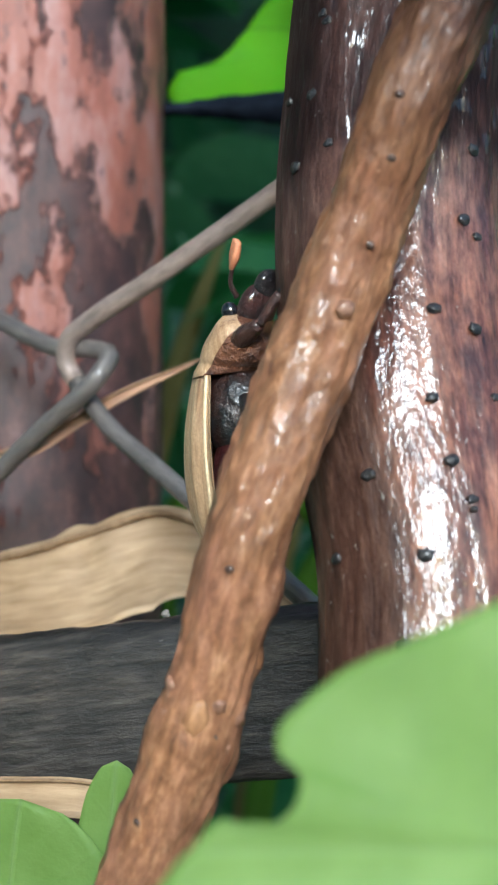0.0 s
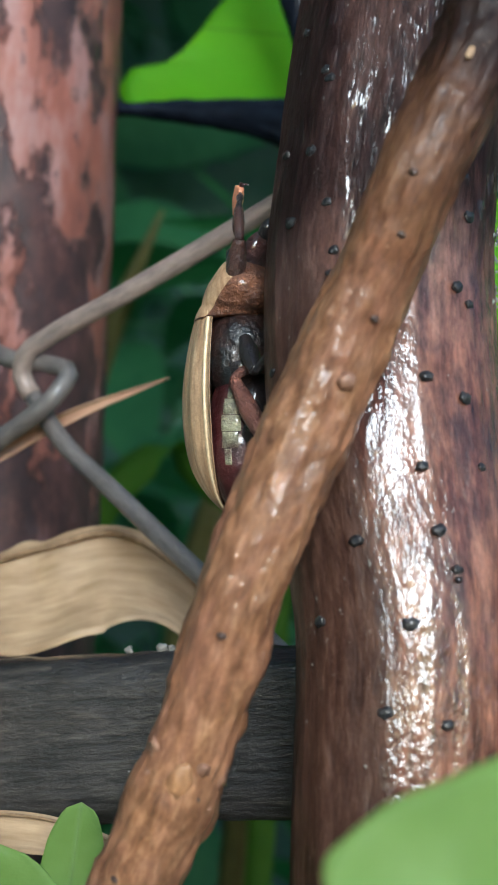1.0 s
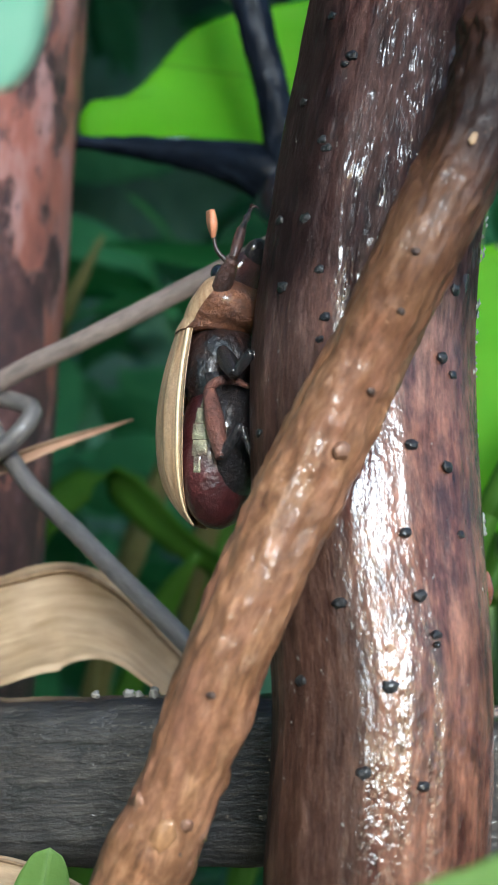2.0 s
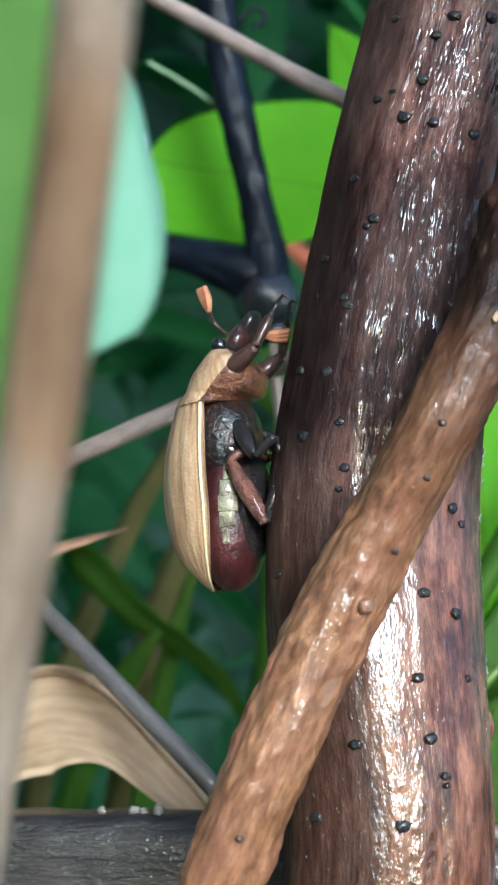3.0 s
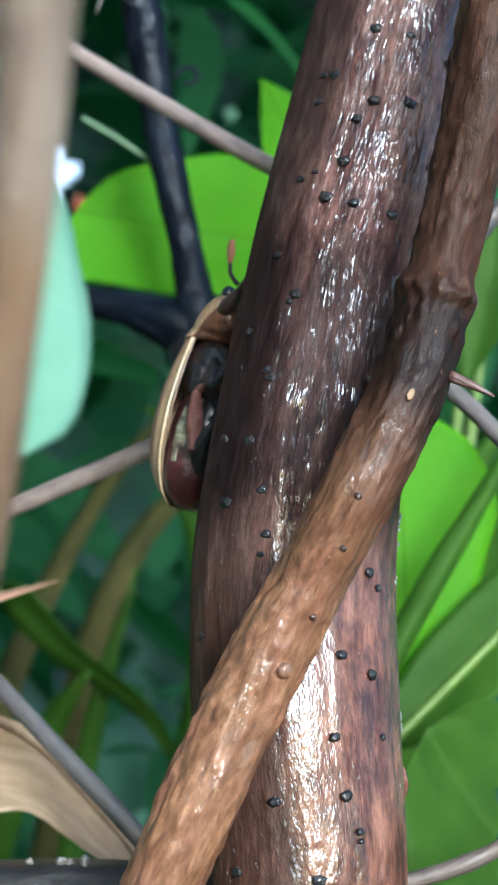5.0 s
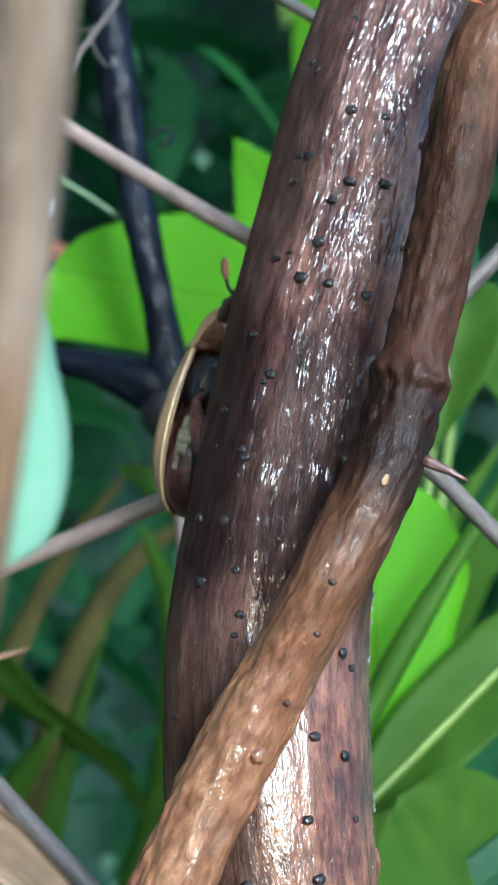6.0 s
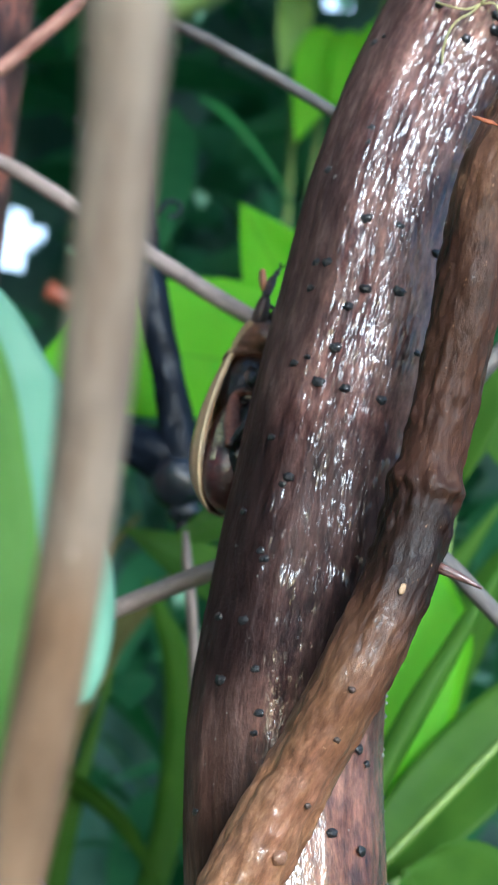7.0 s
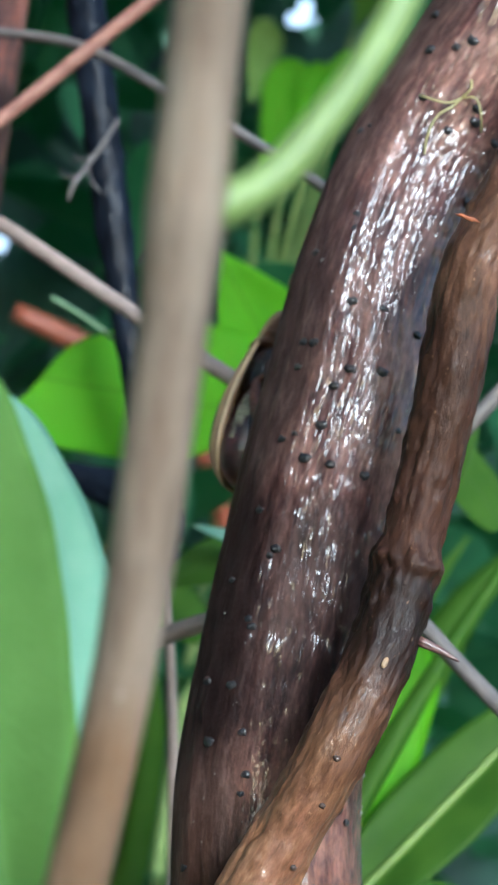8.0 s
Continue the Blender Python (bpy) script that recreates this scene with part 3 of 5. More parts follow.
TRUNK_PITS = [(-70, 7.76), (-48, 7.23), (-63, 5.61), (-41, 5.83), (36, 4.78), (44, 4.58), (15, 3.61), (38, 3.37), (9, 2.56), (14, 1.91), (22, 1.46), (-32, 1.9), (-8, 1.0), (12, 0.02), (-23, 0.06), (46, 2.62), (-60, 1.12), (43, 5.82),
              (-35, 5.22), (-37, 4.9), (-75, 3.86), (-74, 6.44), (-48, 13.28), (-46, 13.12), (-33, 12.01), (-9, 12.03), (24, 11.83), (-71, 12.71), (-61, 11.28), (-53, 11.3), (-60, 10.86), (-23, 11.0), (1, 11.06), (-31, 10.74), (-32, 10.07),
              (-57, 9.83), (-49, 9.91), (-37, 9.65), (-18, 9.62), (10, 9.64), (-60, 8.8), (-42, 8.28), (-45, 8.16), (-51, 7.26), (-54, 6.42), (27, 10.41), (-69, 16.43), (-29, 16.39), (-37, 16.18), (-54, 15.99), (-38, 15.38), (3, 15.65), (7, 15.45),
              (-9, 15.11), (-74, 14.65), (-67, 14.72), (30, 15.38), (32, 14.23), (22, 1.36)]
SMALL_PITS = {(22, 1.36), (-49, 9.91), (-45, 8.16), (-67, 14.72), (-37, 4.9)}
pit_meshes = [blob_data("lenticel", 0.034, 0.078, 0.056, PIT, 0.5, s, 8, 16) for s in range(5)]
for i, (th, z) in enumerate(TRUNK_PITS):
    ob = placed("lenticel", pit_meshes[i % 5], trunk, on_tube(TRUNK, th, z, 0.004) @ Matrix.Diagonal((1, *((0.8 + 0.5 * ((i * 7) % 5) / 5) * (0.6 if (th, z) in SMALL_PITS else 1.0),) * 2, 1)))

LICHEN = plain_material("pale_lichen", (0.16, 0.165, 0.14), (0.36, 0.375, 0.33), 6, 0.8, 0, 0.5)


# lichen along the right edge, partly standing in for pale sky glare
def lichen_data(rng):
    verts, fl, faces = [], [], []
    for _ in range(150):
        th, z, r = rng.gauss(86, 9), rng.uniform(1.0, 9.5), rng.uniform(0.015, 0.05)
        m = on_tube(TRUNK, th, z, 0.012)
        k = len(verts)
        verts.append(m @ Vector((0.02 * U, 0, 0)))
        fl.append((th, z, 0))
        for j in range(7):
            a, q = j * math.pi * 2 / 7, r * rng.uniform(0.6, 1.3)
            verts.append(m @ Vector((-0.012 * U, math.cos(a) * q * U, math.sin(a) * q * 1.4 * U)))
            fl.append((th + q, z + q, 0))
        faces += [(k, k + 1 + j, k + 1 + (j + 1) % 7) for j in range(7)]
    return mesh_of("lichen", verts, faces, LICHEN, fl)


tagged(piece("lichen", lichen_data(random.Random(3)), trunk, "pale grey flecks of lichen and painted edge glare"), kind="stuff")
for th, z, r in ((88, 2.98, 0.07), (90, 2.88, 0.08), (86, 2.80, 0.06), (91, 3.06, 0.05)):
    placed("fungus", blob_data("fungus", r, r, r * 1.1, LICHEN, 0.5, z), trunk, on_tube(TRUNK, th, z, 0.03), "small pale fungus knob")
placed("bark_knob", blob_data("bark_knob", 0.10, 0.16, 0.22, TRUNK_BARK, 0.3, 4, 10, 16), trunk, on_tube(TRUNK, 84, 2.15, 0.0))

vine = thing("climbing_vine", V(-9, 24, FLOOR), "brown woody vine crossing the trunk and rising beside it", "vine")
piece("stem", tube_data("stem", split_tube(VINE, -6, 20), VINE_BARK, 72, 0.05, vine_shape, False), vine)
piece("lower_stem", tube_data("lower_stem", split_tube(VINE, FLOOR - 2, -6), VINE_BARK, 20, 0.8, None), vine)
piece("upper_stem", tube_data("upper_stem", split_tube(VINE, 20, 70), VINE_BARK, 20, 0.8, None), vine)
VINE_PITS = [(-12, 5.58), (6, 5.13), (19, 4.31), (-9, 0.95), (29, -0.59), (-30, -1.6)]
VINE_PIT = plain_material("brown_lenticel", (0.02, 0.012, 0.009), (0.09, 0.05, 0.035), 9, 0.4, 0, 0.5, 0.5)
vine_bead = [blob_data("lenticel", 0.025, 0.05, 0.04, VINE_PIT, 0.5, s + 9, 6, 10) for s in range(3)]
for i, (th, z) in enumerate(VINE_PITS):
    placed("lenticel", vine_bead[i % 3], vine, on_tube(VINE, th, z, 0.008))
scar = plain_material("pale_leaf_scar", (0.26, 0.16, 0.085), (0.40, 0.27, 0.15), 6, 0.5)
placed("leaf_scar", blob_data("leaf_scar", 0.02, 0.04, 0.075, scar, 0.3, 3), vine, on_tube(VINE, -8, 6.73, 0.01), "pale oval leaf scar")
scar_dark = plain_material("orange_shoot_scar", (0.17, 0.075, 0.032), (0.40, 0.215, 0.095), 3.0, 0.45, 0, 0.5, 0.4, (1, 1, 0.4))
placed("leaf_scar", blob_data("leaf_scar", 0.04, 0.11, 0.22, scar_dark, 0.5, 8, 10, 16), vine, on_tube(VINE, -2, -0.46, -0.005), "orange-tan scar of a lost shoot")
KNOB = plain_material("knobbly_vine_bark", (0.13, 0.060, 0.034), (0.31, 0.165, 0.098), 6, 0.4, 0, 0.5, 0.5)
placed("bud", blob_data("bud", 0.07, 0.10, 0.10, KNOB, 0.25, 5, 10, 14), vine, on_tube(VINE, 18, 3.69, 0.0), "round reddish bud")
for th, z, r in ((62, 0.78, 0.13), (48, 0.72, 0.09), (-58, -0.30, 0.10), (66, -0.42, 0.11), (60, -0.62, 0.09), (-50, -0.55, 0.08), (25, -0.30, 0.07), (-30, 3.05, 0.06), (40, 2.30, 0.06)):
    placed("knob", blob_data("knob", r * 0.7, r, r * 1.25, KNOB, 0.6, z * 3 + th, 8, 12), vine, on_tube(VINE, th, z, -0.02))
SPUR = plain_material("reddish_spur", (0.06, 0.028, 0.024), (0.17, 0.085, 0.072), 5, 0.4, 0, 0.4, 0.5, (1, 1, 0.3))
spur_at = on_tube(VINE, 62, 7.30, -0.05).translation
sx, sy, sz = spur_at.x / U, spur_at.y / U, (spur_at.z - H) / U
piece("spur", tube_data("spur", [(sx, sy, sz, 0.075), (sx + 0.28, sy - 0.12, sz - 0.11, 0.05), (sx + 0.50, sy - 0.22, sz - 0.22, 0.015)], SPUR, 10, 0.08), vine, "short reddish broken spur")

# ---- fence, post, rail ----
def fence_y(x, z, off=0.0):
    return 22.04 - 0.73 * x + 0.171 * z + off


def strand(name, pts, mat, parent, r=0.15, label=""):
    data = tube_data(name, [(x, fence_y(x, z, o), z, r) for x, z, o in pts], mat, 14, 0.15)
    return piece(name, data, parent, label)


fence = thing("chain_link_fence", V(-2, 23, FLOOR), "weathered chain-link fence of bare zinc wire, partly rusted", "fence")
strand("wire", [(7.0, 27.4, 0), (0.0, 20.2, 0), (-2.4, 17.65, 0), (-3.3, 16.7, -0.1), (-3.45, 16.4, 0.0)], WIRE_RUST, fence, 0.15, "rust-red strand of wire")
strand("wire", [(-3.45, 16.4, 0.0), (-3.2, 16.05, 0.1), (-2.0, 15.1, 0), (1.0, 12.75, 0), (4.0, 10.43, 0), (4.7, 9.8, 0.1)], WIRE_BARE, fence, 0.155)
strand("wire", [(4.7, 9.8, 0.1), (4.75, 9.5, 0.0), (4.3, 9.1, -0.15), (1.0, 7.29, -0.1), (-1.6, 5.87, -0.15), (-2.5, 5.4, -0.2), (-2.88, 5.12, -0.15), (-2.93, 4.82, 0.0), (-2.75, 4.5, 0.15)], WIRE_BARE, fence, 0.16)
strand("wire", [(-2.75, 4.5, 0.15), (-2.3, 3.85, 0.2), (-1.2, 2.76, 0.1), (0.5, 1.15, 0), (3.0, -1.2, 2.0), (4.6, -2.8, 2.4)], WIRE_GREY, fence, 0.15)
strand("wire", [(-10.5, 10.6, 0), (-4.18, 5.76, 0.1), (-3.1, 5.12, 0.18), (-2.45, 4.98, 0.1), (-2.16, 4.78, -0.05), (-2.3, 4.5, -0.2), (-3.25, 3.72, -0.15), (-6.0, 1.4, 0), (-10.5, -2.5, 0)], WIRE_GREY, fence, 0.155)
strand("wire", [(10.5, 17.5, 0), (5.8, 11.95, 0), (4.4, 9.95, -0.1), (4.05, 9.4, -0.1), (4.05, 8.9, 0.0), (4.9, 7.7, 0.05), (6.5, 5.8, 0), (11, 0.4, 0)], WIRE_GREY, fence, 0.145)
strand("wire", [(-6.5, 20.6, 0.3), (-2.6, 19.85, 0.3), (-1.25, 19.45, 0.2), (0.4, 18.2, 0), (2.3, 16.7, 0), (4.4, 14.8, 0)], WIRE_GREY, fence, 0.11, "thin pale wet strand")
strand("wire", [(-10.5, -2.5, 0), (-12, -4.2, 0), (-10.5, -6, 0), (-4.0, -11.0, 0)], WIRE_GREY, fence, 0.15)

post = thing("fence_post", V(-4.55, 31, FLOOR), "round steel post with flaking pinkish paint over dark rust", "post")
piece("pipe", tube_data("pipe", [(-4.62, 31, FLOOR - 1, 2.8), (-4.6, 31, -30, 2.8), (-4.45, 31, 3, 2.78), (-4.5, 31, 14, 2.78), (-4.6, 31, 60, 2.78), (-4.65, 31, 130, 2.78)], POST, 96, 0.3,
                         lambda th, s, c: 0.05 * noise.noise((math.cos(th) * 2, math.sin(th) * 2, s * 0.5)) + 0.03 * noise.noise((math.cos(th) * 5, math.sin(th) * 5, s * 1.4)), True), post)


def rail_z(x):
    """The rail's middle height, bent behind the trunk to fit the camera's view."""
    return -0.42 + 0.10 * x if x < 1.5 else -0.27 - 0.035 * (x - 1.5)


def rail():
    """A weathered board along the fence's foot, split along its grain."""
    n, prof = 480, []
    for k in range(28):
        a = 2 * math.pi * k / 28
        prof.append((math.copysign(abs(math.cos(a)) ** 0.35, math.cos(a)), math.copysign(abs(math.sin(a)) ** 0.35, math.sin(a))))
    verts, fl, faces = [], [], []
    for i in range(n + 1):
        t = i / n
        x = -40 + 80 * t
        for k, (a, b) in enumerate(prof):
            g = 0.05 * noise.noise((x * 0.15, a * 9, b * 9)) + 0.03 * noise.noise((x * 0.9, a * 4, b * 14)) + 0.03 * noise.noise((x * 3.1, a * 2, b * 5))
            yy, zz = a * (0.72 + g), b * (1.1 + g)
            verts.append(V(x, 20.75 - 0.3 * x + yy, rail_z(x) + zz))
            fl.append((yy, zz, x))
    for i in range(n):
        for k in range(28):
            a, b = i * 28 + k, i * 28 + (k + 1) % 28
            faces.append((a, b, b + 28, a + 28))
    faces += [tuple(range(27, -1, -1)), tuple(range(n * 28, n * 28 + 28))]
    ob = thing("fence_rail", V(0, 20.75, -0.42), "dark wet weathered wooden rail along the fence", "rail")
    piece("board", mesh_of("board", verts, faces, RAIL_WOOD, fl), ob)
    for x in (-34.0, 34.0):
        piece("stake", tube_data("stake", [(x, 20.75 - 0.3 * x + 1.7, FLOOR - 1, 1.2), (x, 20.75 - 0.3 * x + 1.7, rail_z(x) + 1.6, 1.15)], RAIL_WOOD, 20, 1.0), ob)


rail()

TWIG = plain_material("grey_brown_twig", (0.05, 0.035, 0.028), (0.17, 0.13, 0.105), 4.0, 0.55, 0, 0.5, 0.2, (1, 1, 0.3))
tagged(new("fallen_twig", tube_data("fallen_twig", [(3.4, 20.0, 0.62, 0.11), (4.31, 20.0, 0.74, 0.12), (5.16, 20.0, 1.02, 0.13), (5.96, 20.0, 1.41, 0.12), (8.0, 20.3, 2.3, 0.10), (11.0, 20.6, 3.4, 0.05)], TWIG, 12, 0.15, lambda th, s, c: 0.02 * noise.noise((math.cos(th), math.sin(th), s * 2)))), "fallen grey-brown twig lying across the rail", "twig")

# ---- dry leaves on the rail ----
BROWN_EDGE = strap_material("browned_leaf_edge", (0.16, 0.095, 0.045), (0.36, 0.24, 0.13), (0.3, 0.18, 0.08))
def dry_leaf(name, label, run, mat, across, category="leaf", seed=0):
    ob = thing(name, V(*run[len(run) // 2][:3]), label, category)
    piece("blade", ribbon_data("blade", run, mat, across, seed=seed), ob)
    q = Vector(across).normalized()
    edge = [(x + q.x * w * 0.47, y + q.y * w * 0.47 - 0.06 - 0.06 * w, z + q.z * w * 0.47, 0.012 + 0.024 * w) for x, y, z, w in run]
    piece("rolled_edge", tube_data("rolled_edge", edge, BROWN_EDGE, 8, 0.15), ob, "browned inrolled leaf edge")
    return ob


dry_leaf("dry_leaf", "curled tan dry strap leaf lying on the rail", [(-8.5, 28.0, 1.6, 0.9), (-5.5, 26.4, 0.95, 1.5), (-3.8, 25.3, 1.03, 1.6), (-2.4, 24.9, 1.27, 1.95), (-1.3, 24.7, 1.60, 1.8), (-0.5, 24.5, 1.45, 1.25), (0.2, 24.4, 0.95, 0.95), (0.8, 24.3, 0.5, 0.7), (1.25, 24.3, 0.2, 0.3)], DRY_LEAF, (0, 0.45, 0.9))
dry_leaf("dry_grass", "narrow dry pinkish grass leaf caught in the wire", [(-9, 27.5, 1.0, 0.5), (-5.0, 25.9, 2.9, 0.42), (-3.1, 25.2, 3.62, 0.34), (-2.2, 24.9, 4.12, 0.27), (-1.2, 24.6, 4.55, 0.14), (-0.58, 24.4, 4.8, 0.02)], PINK_LEAF, (0.3, 0.3, 0.9), "grass")
dry_leaf("dry_leaf", "pale dry leaf hanging below the rail", [(-8, 22.4, -2.3, 0.5), (-4.5, 21.2, -1.85, 0.55), (-3, 20.5, -1.72, 0.55), (-1.9, 20.1, -1.72, 0.5), (-0.9, 19.9, -1.95, 0.25), (-0.2, 19.8, -2.4, 0.05)], DRY_LEAF, (0, 0.5, 0.85), seed=4)

# ---- the young sapling ----
sapling = thing("sapling", V(-3.6, 14, FLOOR), "slim pale brown sapling with broad green leaves", "sapling")
piece("stem", tube_data("stem", [(-3.6, 14, FLOOR - 1, 0.4), (-3.5, 12, -30, 0.3), (-3.42, 9.9, -1, 0.23), (-3.37, 8.54, 2, 0.22), (-3.32, 7.49, 4, 0.21), (-3.34, 6.44, 6, 0.215), (-3.5, 5.46, 8, 0.225), (-3.76, 4.4, 10, 0.22), (-4.04, 3.3, 12, 0.215), (-4.6, 1.6, 15, 0.2), (-6, -2, 22, 0.15)], SAPLING_BARK, 28, 0.12,
                         lambda th, s, c: 0.012 * noise.noise((math.cos(th), math.sin(th), s)) + 0.02 * math.exp(-((c[2] - 4.4) / 0.5) ** 2) + 0.03 * math.exp(-((c[2] - 8.75) / 0.4) ** 2)), sapling)
leaf_piece("leaf", sapling, (-4.6, 8.9, 8.6), (-3.46, 8.7, 3.95), (-0.2, -0.95, 0.25), 1.5, LIME_PALE, fold=0.06, droop=0.0, wave=0.03, shape="round", label="broad pale green drooping leaf")
# the reflected sky on this blade is put into its colour
leaf_piece("leaf", sapling, (-4.24, 10.0, 8.5), (-2.87, 9.5, 4.82), (0.25, -0.75, 0.65), 2.1, GREEN_BLUE, fold=0.1, droop=0.0, wave=0.03, shape="round", label="leaf with bluish-white sky sheen in its colour")
piece("leaf_stalk", tube_data("leaf_stalk", [(-3.5, 10.6, -4, 0.11), (-5.4, 10.2, 1, 0.09), (-6.4, 9.4, 6.5, 0.08), (-5.8, 9.0, 8.6, 0.06), (-5.1, 8.9, 8.75, 0.05)], PETIOLE, 10, 0.3), sapling)
piece("leaf_stalk", tube_data("leaf_stalk", [(-3.5, 11.0, -7, 0.11), (-5.6, 11.2, 1, 0.09), (-6.6, 10.6, 7.0, 0.08), (-5.4, 10.1, 8.8, 0.06), (-4.3, 10.0, 8.5, 0.05)], PETIOLE, 10, 0.3), sapling)
piece("leaf_stalk", tube_data("leaf_stalk", [(-3.6, 5.1, 8.72, 0.17), (-3.2, 5.0, 8.95, 0.14), (-2.8, 4.9, 9.5, 0.13), (-2.5, 4.8, 10.1, 0.125), (-2.2, 4.7, 11.2, 0.12), (-2.0, 4.4, 13, 0.12)], PETIOLE, 14, 0.12), sapling, "thick yellow-green leaf stalk")
# unseen leaf at the stalk's end, added to shade the vine
leaf_piece("leaf", sapling, (-2.0, 4.4, 13.0), (3.6, 6.5, 16.8), (0.1, -0.45, 0.9), 4.2, GREEN_MID)

NODE = plain_material("brown_leaf_node", (0.13, 0.075, 0.04), (0.24, 0.15, 0.085), 4, 0.5, 0, 0.3)
placed("node", blob_data("node", 0.13, 0.12, 0.16, NODE, 0.3, 2, 10, 14), sapling, pose(*V(-3.36, 5.02, 8.86), 0, 30, 0), "brown swollen node under the leaf stalk")

# ---- low plants ----
def lobed_leaf(name, parent, rim, heart, mat, label="", rings=12, wave=0.05):
    """A broad blade spread round its heart: rim holds corners (x, y, z) of its margin, run through smoothly."""
    c = curve([(*q, 0.0) for q in list(rim) + [rim[0]]], 0.06)[:-1, :3]
    h, n, verts, fl, faces = np.array(heart, float), len(c), [], [], []
    for side in (0, 1):
        for k in range(1, rings + 1):
            f = (k / rings) ** 0.8
            for i in range(n):
                q = h + (c[i] - h) * (f * (1 + (0.012 * noise.noise(c[i] * 6) if k == rings else 0.0)))
                q[1] += wave * noise.noise((q[0] * 1.4, 0.0, q[2] * 1.4)) - 0.12 * f * f + 0.02 * side
                verts.append(V(*q))
                fl.append((q[0], q[2] - h[2], 0.0))
    m = n * rings
    for k in range(rings - 1):
        for i in range(n):
            a, b = k * n + i, k * n + (i + 1) % n
            faces += [(a, b, b + n, a + n), (m + a, m + a + n, m + b + n, m + b)]
    for i in range(n):
        a, b = (rings - 1) * n + i, (rings - 1) * n + (i + 1) % n
        faces.append((a, b, m + b, m + a))
    faces += [tuple(range(n - 1, -1, -1)), tuple(range(m, m + n))]
    return piece(name, mesh_of(name, verts, faces, mat, fl), parent, label)


def low_plant(label, root, stem_mat, blades):
    ob = thing("broadleaf_plant", V(root[0], root[1], FLOOR), label, "plant", "low plants")
    for base, tip, face, width, mat, kw in blades:
        leaf_piece("leaf", ob, base, tip, face, width, mat, **kw)
        mid = ((base[0] + root[0]) / 2, (base[1] + root[1]) / 2, (base[2] + FLOOR) / 2 - 5)
        piece("stalk", tube_data("stalk", [(root[0], root[1], FLOOR - 1, 0.3), (*mid, 0.2), (base[0], base[1], base[2] - 0.8, 0.12), (*base, 0.1)], stem_mat, 10, 1.0), ob)
    return ob


front_plant = thing("broadleaf_plant", V(4, 11, FLOOR), "plant with a broad pale green bitten leaf before the trunk", "plant", "low plants")
lobed_leaf("leaf", front_plant, [(1.66, 10.4, 0.42), (1.27, 10.37, 0.24), (0.93, 10.35, 0.09), (0.60, 10.32, -0.06), (0.38, 10.29, -0.24), (0.18, 10.26, -0.45), (0.20, 10.24, -0.58), (0.32, 10.22, -0.68), (0.34, 10.2, -0.75), (0.26, 10.17, -0.94), (0.09, 10.16, -1.02),
                                 (-0.16, 10.16, -0.97), (-0.36, 10.13, -1.16), (-0.58, 10.1, -1.45), (-0.55, 10.0, -2.0), (0.0, 9.9, -2.6), (1.0, 9.85, -2.9), (2.3, 9.9, -2.6), (3.3, 10.0, -1.8), (3.6, 10.2, -0.8), (3.2, 10.35, 0.2), (2.4, 10.42, 0.6)], (1.75, 10.1, -1.15), GREEN_PALE, "pale green leaf with a bitten margin")
piece("stalk", tube_data("stalk", [(4, 11, FLOOR - 1, 0.3), (3.2, 10.8, -50, 0.2), (2.2, 10.4, -6, 0.12), (1.9, 10.2, -1.6, 0.1), (1.75, 10.12, -1.15, 0.06)], PETIOLE, 10, 1.0), front_plant)
low_plant("green plant growing below the rail", (-2, 19, 0), PETIOLE, [
    ((-1.75, 19.5, -3.4), (-1.55, 19.1, -1.16), (0, -0.95, 0.2), 0.80, GREEN_PALE, dict(shape="round", fold=0.0, droop=0.0, wave=0.02, seed=1)),
    ((-3.0, 19.6, -3.9), (-2.7, 19.2, -1.62), (-0.1, -0.95, 0.2), 2.6, GREEN_PALE, dict(shape="round", fold=0.0, droop=0.0, wave=0.02, seed=3)),
    ((-0.9, 19.8, -4.0), (-0.75, 19.4, -1.9), (0.2, -0.9, 0.4), 0.9, GREEN_MID, dict(shape="round", fold=0.0, droop=0.0, wave=0.02, seed=5)),
])

# ---- plants behind the fence ----
dark = thing("dark_vine", V(-4, 33, 45), "nearly black wet dead vine hanging behind the fence", "vine")
piece("stem", tube_data("stem", [(-4, 33, 45, 0.5), (-1.6, 30.5, 26, 0.47), (-0.3, 30, 21.3, 0.46), (0.6, 30, 17.6, 0.43), (1.15, 30, 15.5, 0.39), (1.75, 30, 13.5, 0.36), (2.35, 30, 11.6, 0.40), (2.5, 30, 10.9, 0.47), (2.62, 30, 10.2, 0.46), (2.72, 30, 9.75, 0.33)], DARK_VINE, 28, 0.15, vine_shape), dark)
BULB = plain_material("glossy_black_bulb", (0.004, 0.006, 0.010), (0.016, 0.021, 0.032), 3.0, 0.25, 0, 0.5, 0.6)
for k, (x, z, w, h) in enumerate(((2.60, 10.24, 0.68, 0.66), (2.77, 9.58, 0.44, 0.34), (2.84, 9.26, 0.28, 0.26))):
    placed("bulb", blob_data("bulb", w, w, h, BULB, 0.12, k, 12, 20), dark, pose(*V(x, 30, z), 0, 12, 0), "swollen black joint at the vine's tip")
piece("side_shoot", tube_data("side_shoot", [(-5.0, 32, 11.3, 0.12), (-0.3, 31, 11.27, 0.24), (1.0, 30.6, 11.1, 0.38), (1.9, 30.3, 10.88, 0.56), (2.5, 30.2, 10.62, 0.58), (2.9, 30.2, 10.4, 0.4)], DARK_VINE, 20, 0.25, vine_shape), dark)
